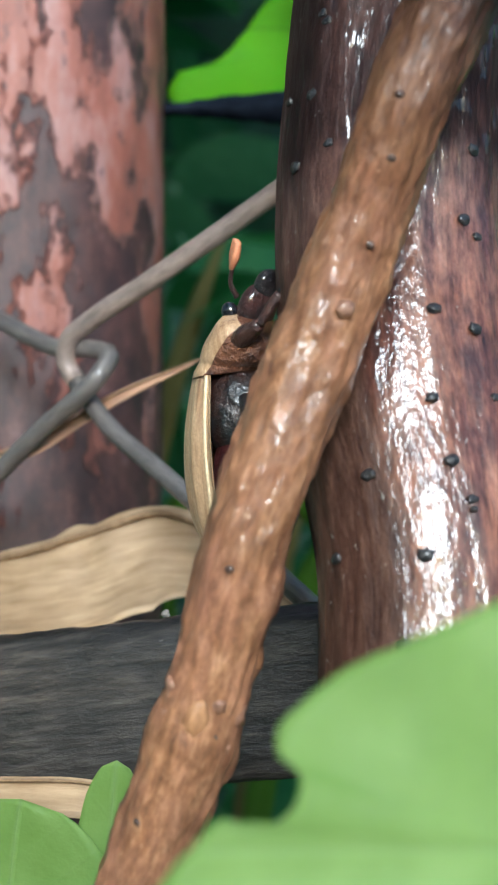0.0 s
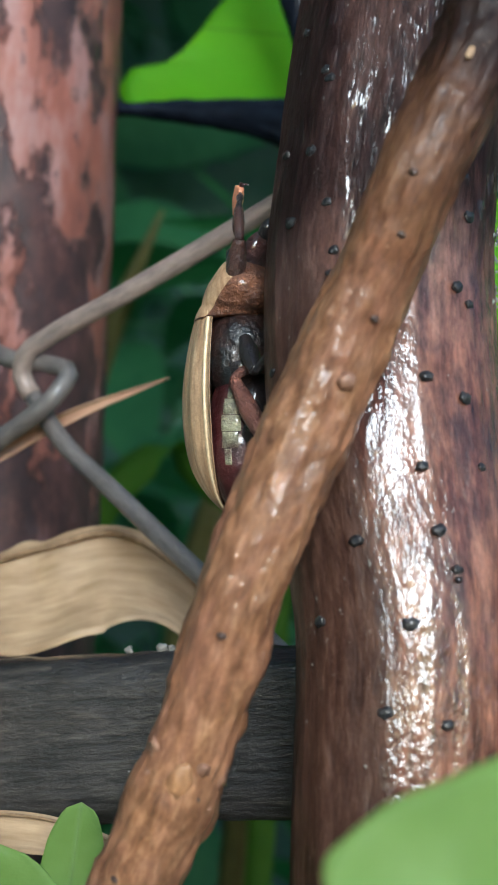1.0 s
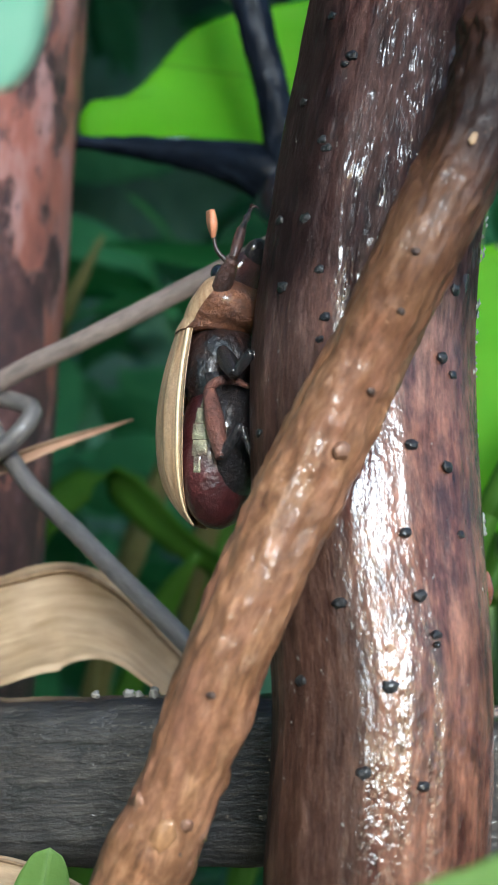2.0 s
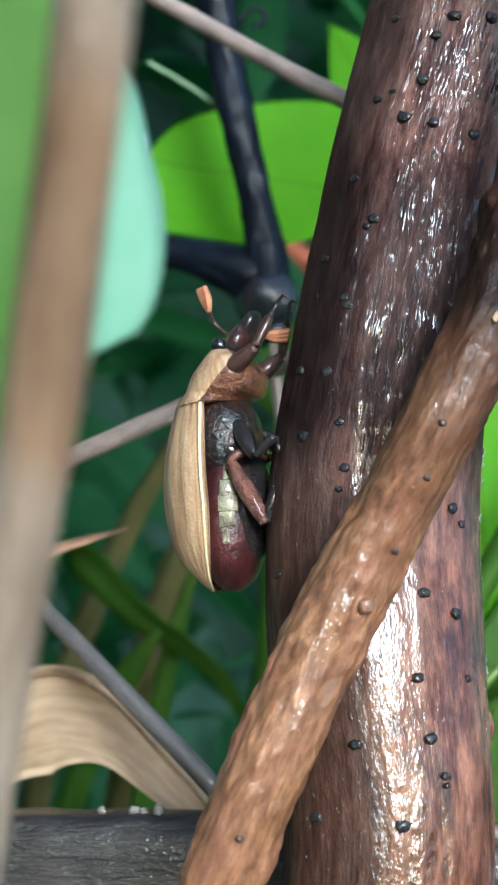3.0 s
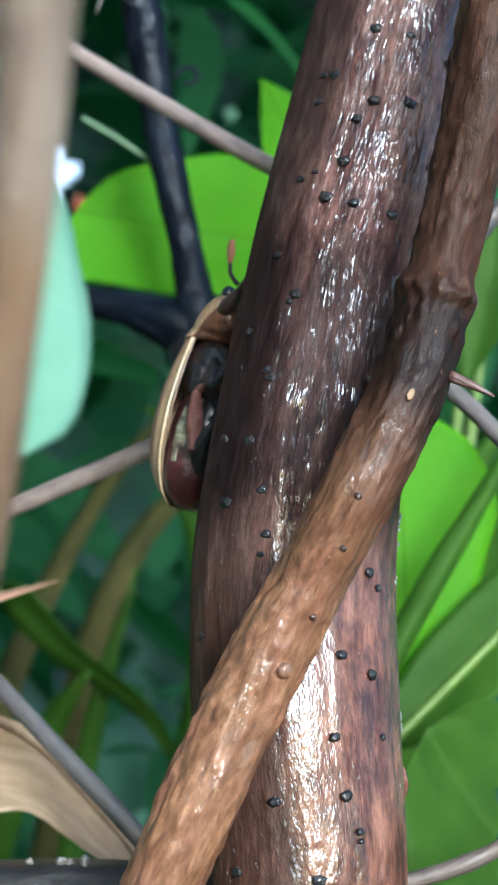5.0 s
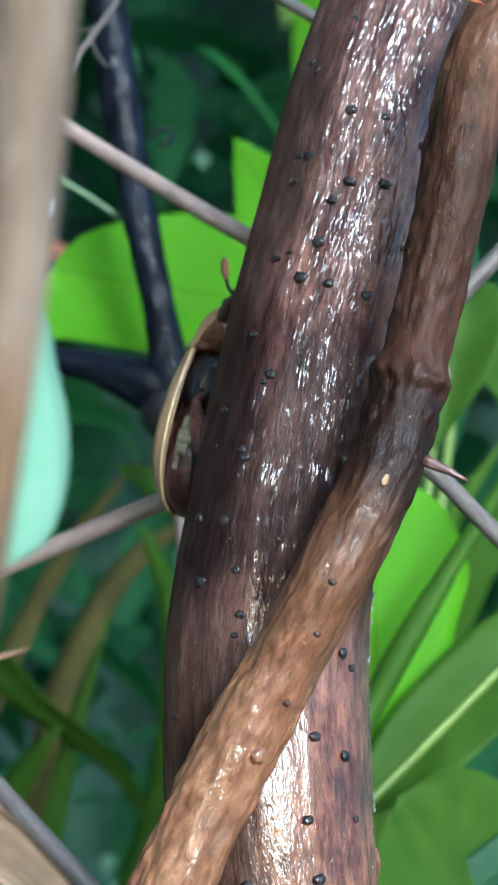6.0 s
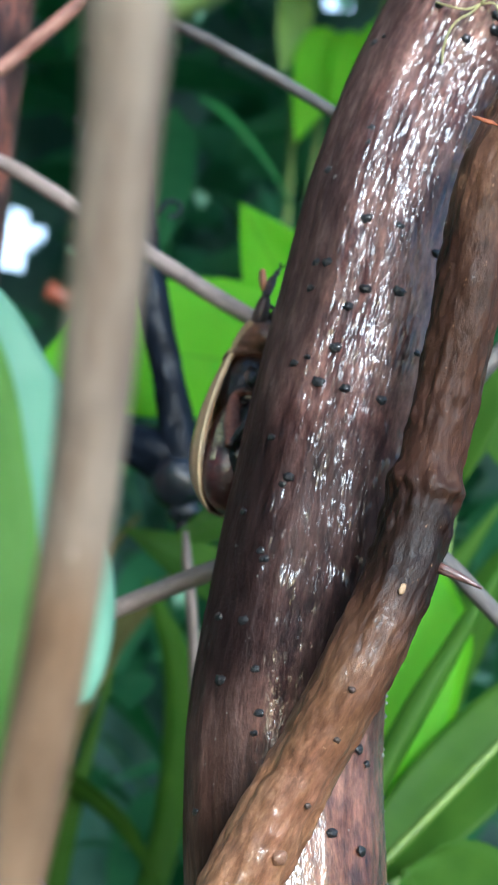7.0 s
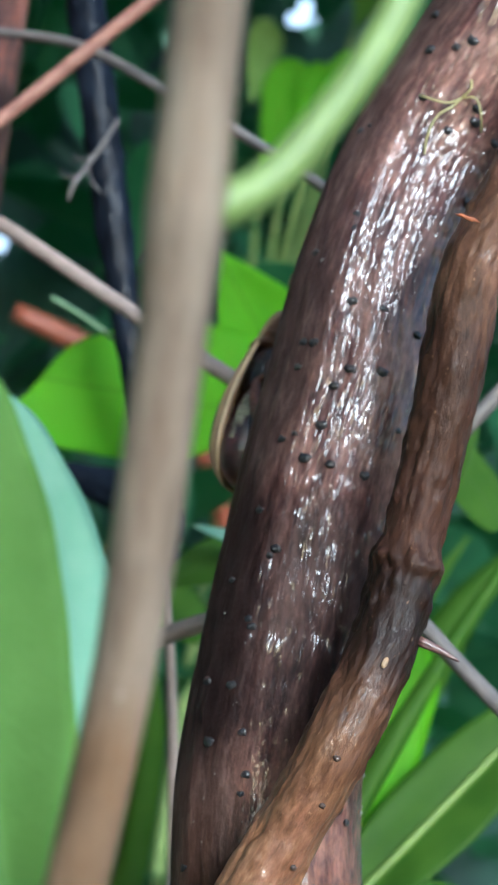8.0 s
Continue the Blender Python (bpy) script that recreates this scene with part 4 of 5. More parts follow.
piece("side_shoot", tube_data("side_shoot", [(0.5, 29.6, 19.3, 0.06), (0.3, 29.5, 18.8, 0.05), (-0.05, 29.5, 18.1, 0.05), (-0.35, 29.5, 17.5, 0.05), (-0.42, 29.5, 17.1, 0.02)], WIRE_GREY, 10, 0.15), dark, "thin pale frayed side shoot")
for a, b in (((0.1, 18.4), (-0.5, 18.1)), ((-0.1, 18.0), (0.35, 17.4)), ((-0.2, 17.8), (-0.75, 17.75))):
    piece("fibre", tube_data("fibre", [(a[0], 29.5, a[1], 0.03), ((a[0] + b[0]) / 2, 29.45, (a[1] + b[1]) / 2 - 0.12, 0.022), (b[0], 29.4, b[1], 0.01)], WIRE_GREY, 6, 0.1), dark, "loose pale fibre")


def shrub(name, label, root, leaves, stem_mat=PETIOLE, category="shrub"):
    ob = thing(name, V(root[0], root[1], FLOOR), label, category, "shrubs behind the fence")
    for base, tip, face, width, mat, kw in leaves:
        leaf_piece("leaf", ob, base, tip, face, width, mat, **kw)
        q = (base[0] * 0.4 + root[0] * 0.6, base[1] * 0.4 + root[1] * 0.6 + 2, base[2] - 12)
        piece("stalk", tube_data("stalk", [(root[0], root[1], FLOOR - 1, 0.35), (*q, 0.2), (*base, 0.09)], stem_mat, 8, 1.2), ob)
    return ob


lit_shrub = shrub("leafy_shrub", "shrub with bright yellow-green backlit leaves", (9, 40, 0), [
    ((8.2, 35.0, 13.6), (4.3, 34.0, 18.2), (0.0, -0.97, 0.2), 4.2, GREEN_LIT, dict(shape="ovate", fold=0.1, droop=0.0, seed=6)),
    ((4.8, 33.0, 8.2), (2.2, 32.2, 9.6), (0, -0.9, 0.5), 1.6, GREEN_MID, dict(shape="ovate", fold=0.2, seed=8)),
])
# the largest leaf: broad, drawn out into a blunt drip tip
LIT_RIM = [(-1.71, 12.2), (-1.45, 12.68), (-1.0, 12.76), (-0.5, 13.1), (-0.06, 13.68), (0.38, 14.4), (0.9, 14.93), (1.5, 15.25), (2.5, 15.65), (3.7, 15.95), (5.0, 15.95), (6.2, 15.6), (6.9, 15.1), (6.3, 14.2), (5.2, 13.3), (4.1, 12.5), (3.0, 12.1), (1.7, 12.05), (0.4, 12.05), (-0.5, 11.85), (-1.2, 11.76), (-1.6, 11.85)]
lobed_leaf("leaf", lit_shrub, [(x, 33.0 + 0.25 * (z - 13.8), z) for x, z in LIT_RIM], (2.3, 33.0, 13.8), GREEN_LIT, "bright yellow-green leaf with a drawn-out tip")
piece("stalk", tube_data("stalk", [(9, 40, FLOOR - 1, 0.35), (8.2, 39.4, 3, 0.2), (7.6, 35.2, 13.6, 0.12), (6.8, 33.5, 15.05, 0.09)], PETIOLE, 8, 1.2), lit_shrub)
shrub("leafy_shrub", "shrub with bright green leaves beside the trunk", (10, 32, 0), [
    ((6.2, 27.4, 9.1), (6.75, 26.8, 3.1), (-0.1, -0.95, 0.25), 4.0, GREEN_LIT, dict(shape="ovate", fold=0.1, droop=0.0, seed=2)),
    ((9.0, 29.5, 14.2), (8.2, 28.8, 10.4), (-0.3, -0.9, 0.3), 2.2, GREEN_MID, dict(shape="ovate", fold=0.2, seed=4)),
    ((8.6, 29.8, 13.4), (11.0, 29.2, 11.6), (0, -0.8, 0.5), 1.8, GREEN_MID, dict(shape="round", fold=0.06, seed=5)),
])
shrub("lance_leaf_plant", "plant with long lance-shaped green leaves", (9, 27, 0), [
    ((6.0, 26.2, 2.3), (11.5, 25.6, 8.6), (-0.4, -0.8, 0.45), 1.9, GREEN_MID, dict(shape="lance", fold=0.25, droop=0.0, seed=3)),
    ((9.8, 24.6, -1.4), (6.0, 24.0, 2.9), (0.1, -0.9, 0.4), 4.6, GREEN_MID, dict(shape="round", fold=0.1, droop=0.0, seed=7)),
    ((6.6, 24.4, 0.6), (10.4, 24.0, 3.6), (0.1, -0.8, 0.5), 0.9, GREEN_DARK, dict(shape="lance", fold=0.2, droop=0.0, seed=9)),
])
MIDRIB = plain_material("yellow_green_midrib", (0.10, 0.17, 0.02), (0.16, 0.24, 0.04), 1.0, 0.5, 0, 0.1)
for ob in bpy.data.objects:
    if ob.name == "lance_leaf_plant":
        piece("midrib", tube_data("midrib", [(6.1, 26.14, 2.45, 0.10), (8.7, 25.86, 5.42, 0.08), (11.3, 25.6, 8.4, 0.03)], MIDRIB, 8, 0.3), ob, "light yellow-green midrib")
RED_STALK = plain_material("orange_red_stalk", (0.20, 0.05, 0.025), (0.31, 0.09, 0.045), 1.5, 0.5, 0, 0.2)
shoot = thing("green_shoot", V(3.0, 28, FLOOR), "bluish-green upright shoot behind the trunk", "shoot")
SHOOT = [(3.0, 28, FLOOR - 1, 0.35), (3.6, 26.8, -40, 0.3), (4.4, 25.6, -8, 0.22), (5.7, 25, 4.2, 0.2), (6.6, 25, 6.1, 0.2), (7.7, 25, 8.1, 0.17), (9.5, 25, 11.0, 0.12)]
piece("stem", tube_data("stem", SHOOT, GREEN_MID, 12, 0.4), shoot)
piece("sheath", tube_data("sheath", [(5.5, 25, 3.8, 0.23), (6.1, 25, 5.1, 0.25), (6.8, 24.95, 6.5, 0.22), (7.3, 24.9, 7.4, 0.12)], GREEN_MID, 12, 0.3), shoot)
twig = tagged(new("grey_twig", tube_data("grey_twig", [(2.12, 27, 8.78, 0.05), (2.2, 27, 8.3, 0.10), (2.4, 27, 7.3, 0.11), (2.7, 27, 5.3, 0.12), (3.6, 27.5, -10, 0.2), (4, 28, FLOOR - 1, 0.3)], WIRE_BARE, 10, 0.4)), "thin pale grey dead twig standing behind the fence", "twig")
red = tagged(new("red_stalk", tube_data("red_stalk", [(3.5, 65, 23.75, 0.4), (5.6, 65, 23.15, 0.5), (7.9, 65, 22.4, 0.5), (12, 66, 20.5, 0.5), (16, 68, 14, 0.5), (18, 69, 0, 0.6), (19, 70, -40, 0.7), (19, 70, FLOOR - 1, 0.8)], RED_STALK, 14, 0.6)), "orange-red dry stalk deep in the undergrowth", "stalk")
chip = placed("bark_chip", blob_data("bark_chip", 0.18, 0.025, 0.03, plain_material("orange_chip", (0.34, 0.09, 0.035), (0.5, 0.17, 0.07), 5, 0.5), 0.5, 2), None, pose(*V(2.60, 14.62, 12.86), 0, 4, 8))
tagged(chip, "small orange-red bark chip stuck on the vine", "bark chip")

# leaves use the bright lit colour to stand in for light there
shrub("leafy_shrub", "far shrub with light catching its hanging leaves", (16, 66, 0), [
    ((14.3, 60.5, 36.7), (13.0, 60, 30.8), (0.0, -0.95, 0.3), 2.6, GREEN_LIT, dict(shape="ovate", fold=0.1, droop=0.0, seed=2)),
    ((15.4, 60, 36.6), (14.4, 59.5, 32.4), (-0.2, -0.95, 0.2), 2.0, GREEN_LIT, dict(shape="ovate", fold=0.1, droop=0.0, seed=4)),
    ((12.8, 61, 38.6), (12.2, 60.5, 34.0), (0.2, -0.95, 0.2), 1.9, GREEN_PALE, dict(shape="ovate", fold=0.1, droop=0.0, seed=5)),
    ((17.0, 61, 38.0), (15.8, 60.5, 33.6), (0.1, -0.95, 0.2), 1.7, GREEN_LIT, dict(shape="lance", fold=0.1, droop=0.0, seed=7)),
    ((18.5, 62, 45.0), (17.0, 61, 39.0), (0.2, -0.9, 0.3), 2.6, GREEN_MID, dict(shape="ovate", fold=0.1, droop=0.0, seed=3)),
])
shrub("leafy_shrub", "small shrub with a pale upturned leaf", (6, 30, 0), [
    ((4.6, 27.2, 9.6), (2.6, 27.0, 9.95), (-0.1, -0.7, 0.7), 0.6, GREEN_BLUE, dict(shape="lance", fold=0.1, droop=0.0, seed=2)),
    ((4.4, 28.2, 9.9), (2.0, 28.0, 8.6), (0.1, -0.8, 0.6), 1.2, GREEN_MID, dict(shape="ovate", fold=0.15, droop=0.0, seed=6)),
])
TENDRIL = plain_material("dry_tendril", (0.32, 0.28, 0.10), (0.5, 0.46, 0.2), 3, 0.5, 0, 0.2)
tendril = thing("tendril", on_tube(TRUNK, -12, 15.62, 0.03).translation, "dry yellowish tendril clinging to the trunk", "tendril")
for run in (((-12, 15.62, 0.03), (-18, 15.50, 0.10), (-30, 15.42, 0.12), (-40, 15.36, 0.03)), ((-12, 15.62, 0.03), (-14, 15.45, 0.12), (-20, 15.15, 0.16), (-20, 14.75, 0.10), (-17, 14.55, 0.03)), ((-12, 15.62, 0.03), (-4, 15.70, 0.1), (6, 15.55, 0.14), (14, 15.40, 0.04)), ((-12, 15.62, 0.03), (-10, 15.8, 0.1), (-13, 15.95, 0.05))):
    pts = []
    for th, z, o in run:
        q = on_tube(TRUNK, th, z, o).translation
        pts.append((q.x / U, q.y / U, (q.z - H) / U, 0.015))
    piece("strand", tube_data("strand", pts, TENDRIL, 8, 0.05), tendril)

CRUMB = plain_material("pale_crumb", (0.16, 0.14, 0.12), (0.32, 0.30, 0.26), 6, 0.6, 0, 0.4, 0.3)
for k, (x, r) in enumerate(((-0.62, 0.06), (-0.50, 0.045), (-0.30, 0.07), (-1.05, 0.05), (0.35, 0.05))):
    crumb = placed("crumb", blob_data("crumb", r * 1.4, r, r, CRUMB, 0.6, k + 20, 8, 10), None, pose(*V(x, 20.75 - 0.3 * x - 0.45, 0.70 + 0.10 * x + r * 0.6), 0, 10, 40 * k))
    tagged(crumb, "pale wet crumb of litter lying on the rail", "litter", "crumbs on the rail")

THREAD = plain_material("pale_green_thread", (0.10, 0.19, 0.09), (0.18, 0.28, 0.15), 3, 0.5, 0, 0.2)
threads = thing("tendril", V(0.9, 31, 17.0), "thin pale green tendril strung to the dark vine", "tendril")
piece("strand", tube_data("strand", [(-0.35, 30.60, 15.17, 0.06), (0.43, 30.60, 14.86, 0.06), (1.30, 30.60, 14.42, 0.06)], THREAD, 8, 0.1), threads)
piece("curl", tube_data("curl", [(1.44, 29.90, 16.11, 0.05), (1.67, 29.90, 16.44, 0.05), (1.93, 29.90, 16.40, 0.05), (1.92, 29.90, 16.18, 0.05), (1.70, 29.90, 16.06, 0.05)], DARK_VINE, 8, 0.05), threads, "dark curled tip")


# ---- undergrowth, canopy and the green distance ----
# sky gaps placed to fit the camera's view
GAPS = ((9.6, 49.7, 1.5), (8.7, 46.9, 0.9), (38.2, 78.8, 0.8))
EYE_MID = (-4.0, -2.2, 3.8)


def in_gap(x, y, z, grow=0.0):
    """Whether a place lies on a camera sight line kept open to the sky gaps."""
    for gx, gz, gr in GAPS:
        eye = EYE_MID
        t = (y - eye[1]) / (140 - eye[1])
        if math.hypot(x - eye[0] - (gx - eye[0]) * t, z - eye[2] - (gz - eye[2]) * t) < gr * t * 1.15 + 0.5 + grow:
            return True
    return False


def leaves_data(name, mat, spots, rng):
    """Many curved leaf blades in one mesh: spots are (place, length, width, yaw, pitch, roll)."""
    verts, fl, faces = [], [], []
    for (x, y, z), ln, wd, yaw, pitch, roll in spots:
        m = Matrix.Translation((x, y, z)) @ Euler((roll, pitch, yaw), "XYZ").to_matrix().to_4x4()
        k, bend = len(verts), rng.uniform(0.05, 0.5)
        n = 6
        for i in range(n + 1):
            u = i / n
            w = max(0.04, math.sin(math.pi * u ** 0.7) ** 0.9) * wd / 2
            for v in (-1, 0, 1):
                p = m @ Vector((u * ln, v * w, 0.18 * abs(v) * w - bend * ln * u * u * 0.6))
                verts.append(V(*p))
                fl.append((u * ln, v * w, k * 0.37))
        for i in range(n):
            for j in range(2):
                a = k + i * 3 + j
                faces.append((a, a + 3, a + 4, a + 1))
    return mesh_of(name, verts, faces, mat, fl)


def scatter(rng, count, xs, ys, zs, size, slim, clear=0.0):
    out = []
    while len(out) < count:
        y = rng.uniform(*ys)
        x, z = rng.uniform(*xs), rng.uniform(*zs)
        x *= 0.4 + 0.6 * y / ys[1]
        ln = rng.uniform(*size)
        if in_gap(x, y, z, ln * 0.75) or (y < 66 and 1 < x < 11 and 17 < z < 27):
            continue
        out.append(((x, y, z), ln, ln * rng.uniform(*slim), rng.uniform(0, 6.3), rng.uniform(-0.4, 1.1), rng.uniform(-0.8, 0.8)))
    return out


def undergrowth():
    rng = random.Random(5)
    near = scatter(rng, 260, (-26, 44), (44, 72), (-30, 46), (3, 8), (0.3, 0.55))
    mid = scatter(rng, 2200, (-45, 85), (70, 138), (-60, 90), (5, 12), (0.3, 0.6))
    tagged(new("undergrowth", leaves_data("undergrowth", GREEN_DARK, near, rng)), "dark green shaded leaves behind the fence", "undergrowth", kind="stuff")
    # same foliage split by height: darker colour low down stands for shade
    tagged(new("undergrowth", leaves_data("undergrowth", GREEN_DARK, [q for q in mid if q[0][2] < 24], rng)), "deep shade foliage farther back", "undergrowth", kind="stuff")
    tagged(new("undergrowth", leaves_data("undergrowth", GREEN_UPPER, [q for q in mid if q[0][2] >= 24], rng)), "bluish-green hanging foliage farther back", "undergrowth", kind="stuff")
    # an added leaf roof, mostly out of view, to shade everything behind the fence
    top = []
    while len(top) < 2300:
        d = rng.uniform(0, 1) ** 0.8
        y = 42 + 120 * d
        z = 31 + (y - 42) * 0.60 + rng.uniform(0, 14)
        x = rng.uniform(-90, 120) * (0.45 + 0.55 * d)
        ln = rng.uniform(5, 13)
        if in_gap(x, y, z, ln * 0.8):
            continue
        top.append(((x, y, z), ln, ln * rng.uniform(0.4, 0.65), rng.uniform(0, 6.3), rng.uniform(-0.3, 0.6), rng.uniform(-0.5, 0.5)))
    tagged(new("shade_canopy", leaves_data("shade_canopy", GREEN_UPPER, top, rng)), "added overhanging leaf canopy that shades the background", "canopy", kind="stuff")


undergrowth()


def side_bank():
    """Unseen shrubbery added to block side light; small leaves stand in for bright specks."""
    rng = random.Random(11)
    spots = []
    while len(spots) < 1500:
        y, z = rng.uniform(-70, 70), rng.uniform(-90, 100)
        x = -34 - 0.25 * abs(y - 10) + rng.uniform(-14, 4)
        ln = rng.uniform(6, 13)
        spots.append(((x, y, z), ln, ln * rng.uniform(0.4, 0.6), rng.uniform(0, 6.3), rng.uniform(-0.4, 1.1), rng.uniform(-0.8, 0.8)))
    while len(spots) < 2400:
        y, z = rng.uniform(-60, 60), rng.uniform(-90, 4)
        x = 52 + 0.2 * abs(y - 10) + rng.uniform(-4, 14)
        ln = rng.uniform(6, 13)
        spots.append(((x, y, z), ln, ln * rng.uniform(0.4, 0.6), rng.uniform(0, 6.3), rng.uniform(-0.4, 1.1), rng.uniform(-0.8, 0.8)))
    tagged(new("undergrowth", leaves_data("undergrowth", GREEN_DARK, spots, rng)), "unseen dark shrubbery added to block light from the sides", "undergrowth", kind="stuff")
    # pale added leaves stand in for out-of-focus bright specks
    bright = []
    for _ in range(46):
        y = rng.uniform(62, 90)
        bright.append(((rng.uniform(-6, 30), y, rng.uniform(-6, 44)), rng.uniform(0.8, 1.7), rng.uniform(0.6, 1.0), rng.uniform(0, 6.3), rng.uniform(0.9, 1.6), rng.uniform(-0.3, 0.3)))
    tagged(new("sprigs", leaves_data("sprigs", GREEN_BLUE, bright, rng)), "small pale leaves added as bright specks in the shade", "leaves", kind="stuff")


side_bank()


def green_distance():
    """A far bank of foliage with small gaps to the sky, curving round behind the undergrowth."""
    m, n, l, p = material("far_foliage")
    co = n.new("ShaderNodeTexCoord")
    a = noise_of(n, l, co.outputs["Object"], 9, 6, 0.6)
    l.new(ramp_of(n, l, a, [(0.35, (0.024, 0.066, 0.062)), (0.6, (0.052, 0.145, 0.095)), (0.75, (0.10, 0.24, 0.12))]), p.inputs["Base Color"])
    p.inputs["Roughness"].default_value = 0.7
    verts, faces, nx, nz = [], [], 420, 280
    for i in range(nx + 1):
        for k in range(nz + 1):
            x, z = -180 + 360 * i / nx, FLOOR - 2 + (250 - FLOOR) * k / nz
            y = 140 - 0.0016 * x * x + 2.0 * noise.noise((x * 0.12, z * 0.12, 3)) + 1.0 * noise.noise((x * 0.4, z * 0.4, 7))
            verts.append(V(x, y, z))
    for i in range(nx):
        for k in range(nz):
            q = verts[i * (nz + 1) + k]
            x, y, z = q.x / U + 0.4, q.y / U, (q.z - H) / U + 0.6
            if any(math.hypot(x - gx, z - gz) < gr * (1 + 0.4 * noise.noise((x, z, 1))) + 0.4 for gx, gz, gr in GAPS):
                continue
            b = i * (nz + 1) + k
            faces.append((b, b + nz + 1, b + nz + 2, b + 1))
    ob = new("backdrop", mesh_of("backdrop", verts, faces, m))
    tagged(ob, "far dark green bank of foliage", "backdrop", kind="structure")


green_distance()


def pale_sky():
    """The white overcast sky beyond the foliage."""
    m, n, l, p = material("white_sky")
    co = n.new("ShaderNodeTexCoord")
    p.inputs["Base Color"].default_value = (0, 0, 0, 1)
    p.inputs["Specular IOR Level"].default_value = 0.0
    l.new(ramp_of(n, l, noise_of(n, l, co.outputs["Object"], 4, 3, 0.5), [(0.3, (0.75, 0.88, 1.0)), (0.7, (0.92, 0.97, 1.0))]), p.inputs["Emission Color"])
    p.inputs["Emission Strength"].default_value = 1.1
    me = mesh_of("backdrop", [V(-60, 170, 20), V(110, 170, 20), V(110, 170, 150), V(-60, 170, 150)], [(0, 1, 2, 3)], m)
    tagged(new("backdrop", me), "white overcast sky behind the foliage", "backdrop", kind="structure")


pale_sky()


def grass_clump(label, root, blades, mat):
    ob = thing("grass_clump", V(root[0], root[1], FLOOR), label, "grass", "grass behind the fence")
    for k, pts in enumerate(blades):
        first = pts[0]
        run = [(root[0] + k * 0.4, root[1], FLOOR - 1, 0.8), ((root[0] + first[0]) / 2, (root[1] + first[1]) / 2, (FLOOR + first[2]) / 2, 0.8)] + list(pts)
        piece("blade", ribbon_data("blade", run, mat, (0.6, -0.3, 0.5) if k % 2 else (0.75, -0.5, 0.0), step=0.5, nv=4, seed=k), ob)
    return ob


grass_clump("clump of broad green grass blades", (-4, 46, 0), [
    [(-2.5, 43, -1.0, 1.1), (-1.8, 42, 4.0, 1.2), (-0.2, 41.5, 5.4, 1.2), (2.0, 41, 3.9, 1.0), (4.4, 41, 2.4, 0.6), (5.8, 41, 0.5, 0.1)],
    [(2.8, 43, -6, 0.8), (3.0, 42.5, 0.5, 0.7), (3.3, 42, 3.6, 0.5), (3.9, 42, 6.5, 0.1)],
    [(0.2, 41, -4, 0.9), (0.9, 40, 0, 0.8), (1.6, 39, 2.2, 0.7), (2.2, 38, 3.4, 0.15)],
    [(5.0, 44, -4, 0.9), (6.5, 44, 3.0, 1.0), (6.0, 43, 7.0, 0.9), (4.6, 42, 9.2, 0.2)],
], GREEN_MID)
grass_clump("clump of yellowing grass blades", (2, 48, 0), [
    [(0.2, 46, -2, 0.9), (0.8, 45, 2.5, 0.9), (2.0, 45, 6.4, 0.8), (3.4, 44.5, 9.5, 0.5), (4.6, 44, 11.4, 0.1)],
    [(-3.6, 46, 1, 0.9), (-2.6, 45, 6.5, 0.9), (-1.4, 44.5, 10.4, 0.6), (-0.5, 44, 12.6, 0.1)],
    [(3.0, 47, 0, 1.0), (3.6, 46.5, 5, 1.0), (5.2, 46, 8.6, 0.8), (7.2, 45, 10.4, 0.2)],
], OLIVE)
grass_clump("clump of long dark blades beside the trunk", (14, 44, 0), [
    [(12, 42, -2, 1.4), (12.6, 40, 5, 1.5), (13.8, 38, 10, 1.2), (16, 37, 13, 0.2)],
    [(10, 41, -4, 1.0), (10.2, 39, 3, 1.1), (11.5, 37, 9, 0.8), (13, 36, 12, 0.1)],
], GREEN_MID)

# ---- the beetle ----
def shell_material():
    m, n, l, p = material("tan_wing_case")
    vec = flow(n, l, (1, 1, 0.12))
    st = noise_of(n, l, vec, 9.0, 4, 0.6)
    sp = noise_of(n, l, flow(n, l, (1, 1, 1)), 26.0, 3, 0.6)
    col = ramp_of(n, l, st, [(0.32, (0.24, 0.135, 0.068)), (0.5, (0.40, 0.262, 0.145)), (0.68, (0.56, 0.405, 0.25))])
    col = mix_of(n, l, 0.4, col, ramp_of(n, l, sp, [(0.35, (0.55, 0.5, 0.45)), (0.6, (1.1, 1.1, 1.1))]), "MULTIPLY")
    l.new(col, p.inputs["Base Color"])
    p.inputs["Roughness"].default_value = 0.38
    p.inputs["Coat Weight"].default_value = 0.4
    l.new(bump_of(n, l, sp, 0.3, 0.02 * U, bump_of(n, l, st, 0.5, 0.04 * U)), p.inputs["Normal"])
    return m


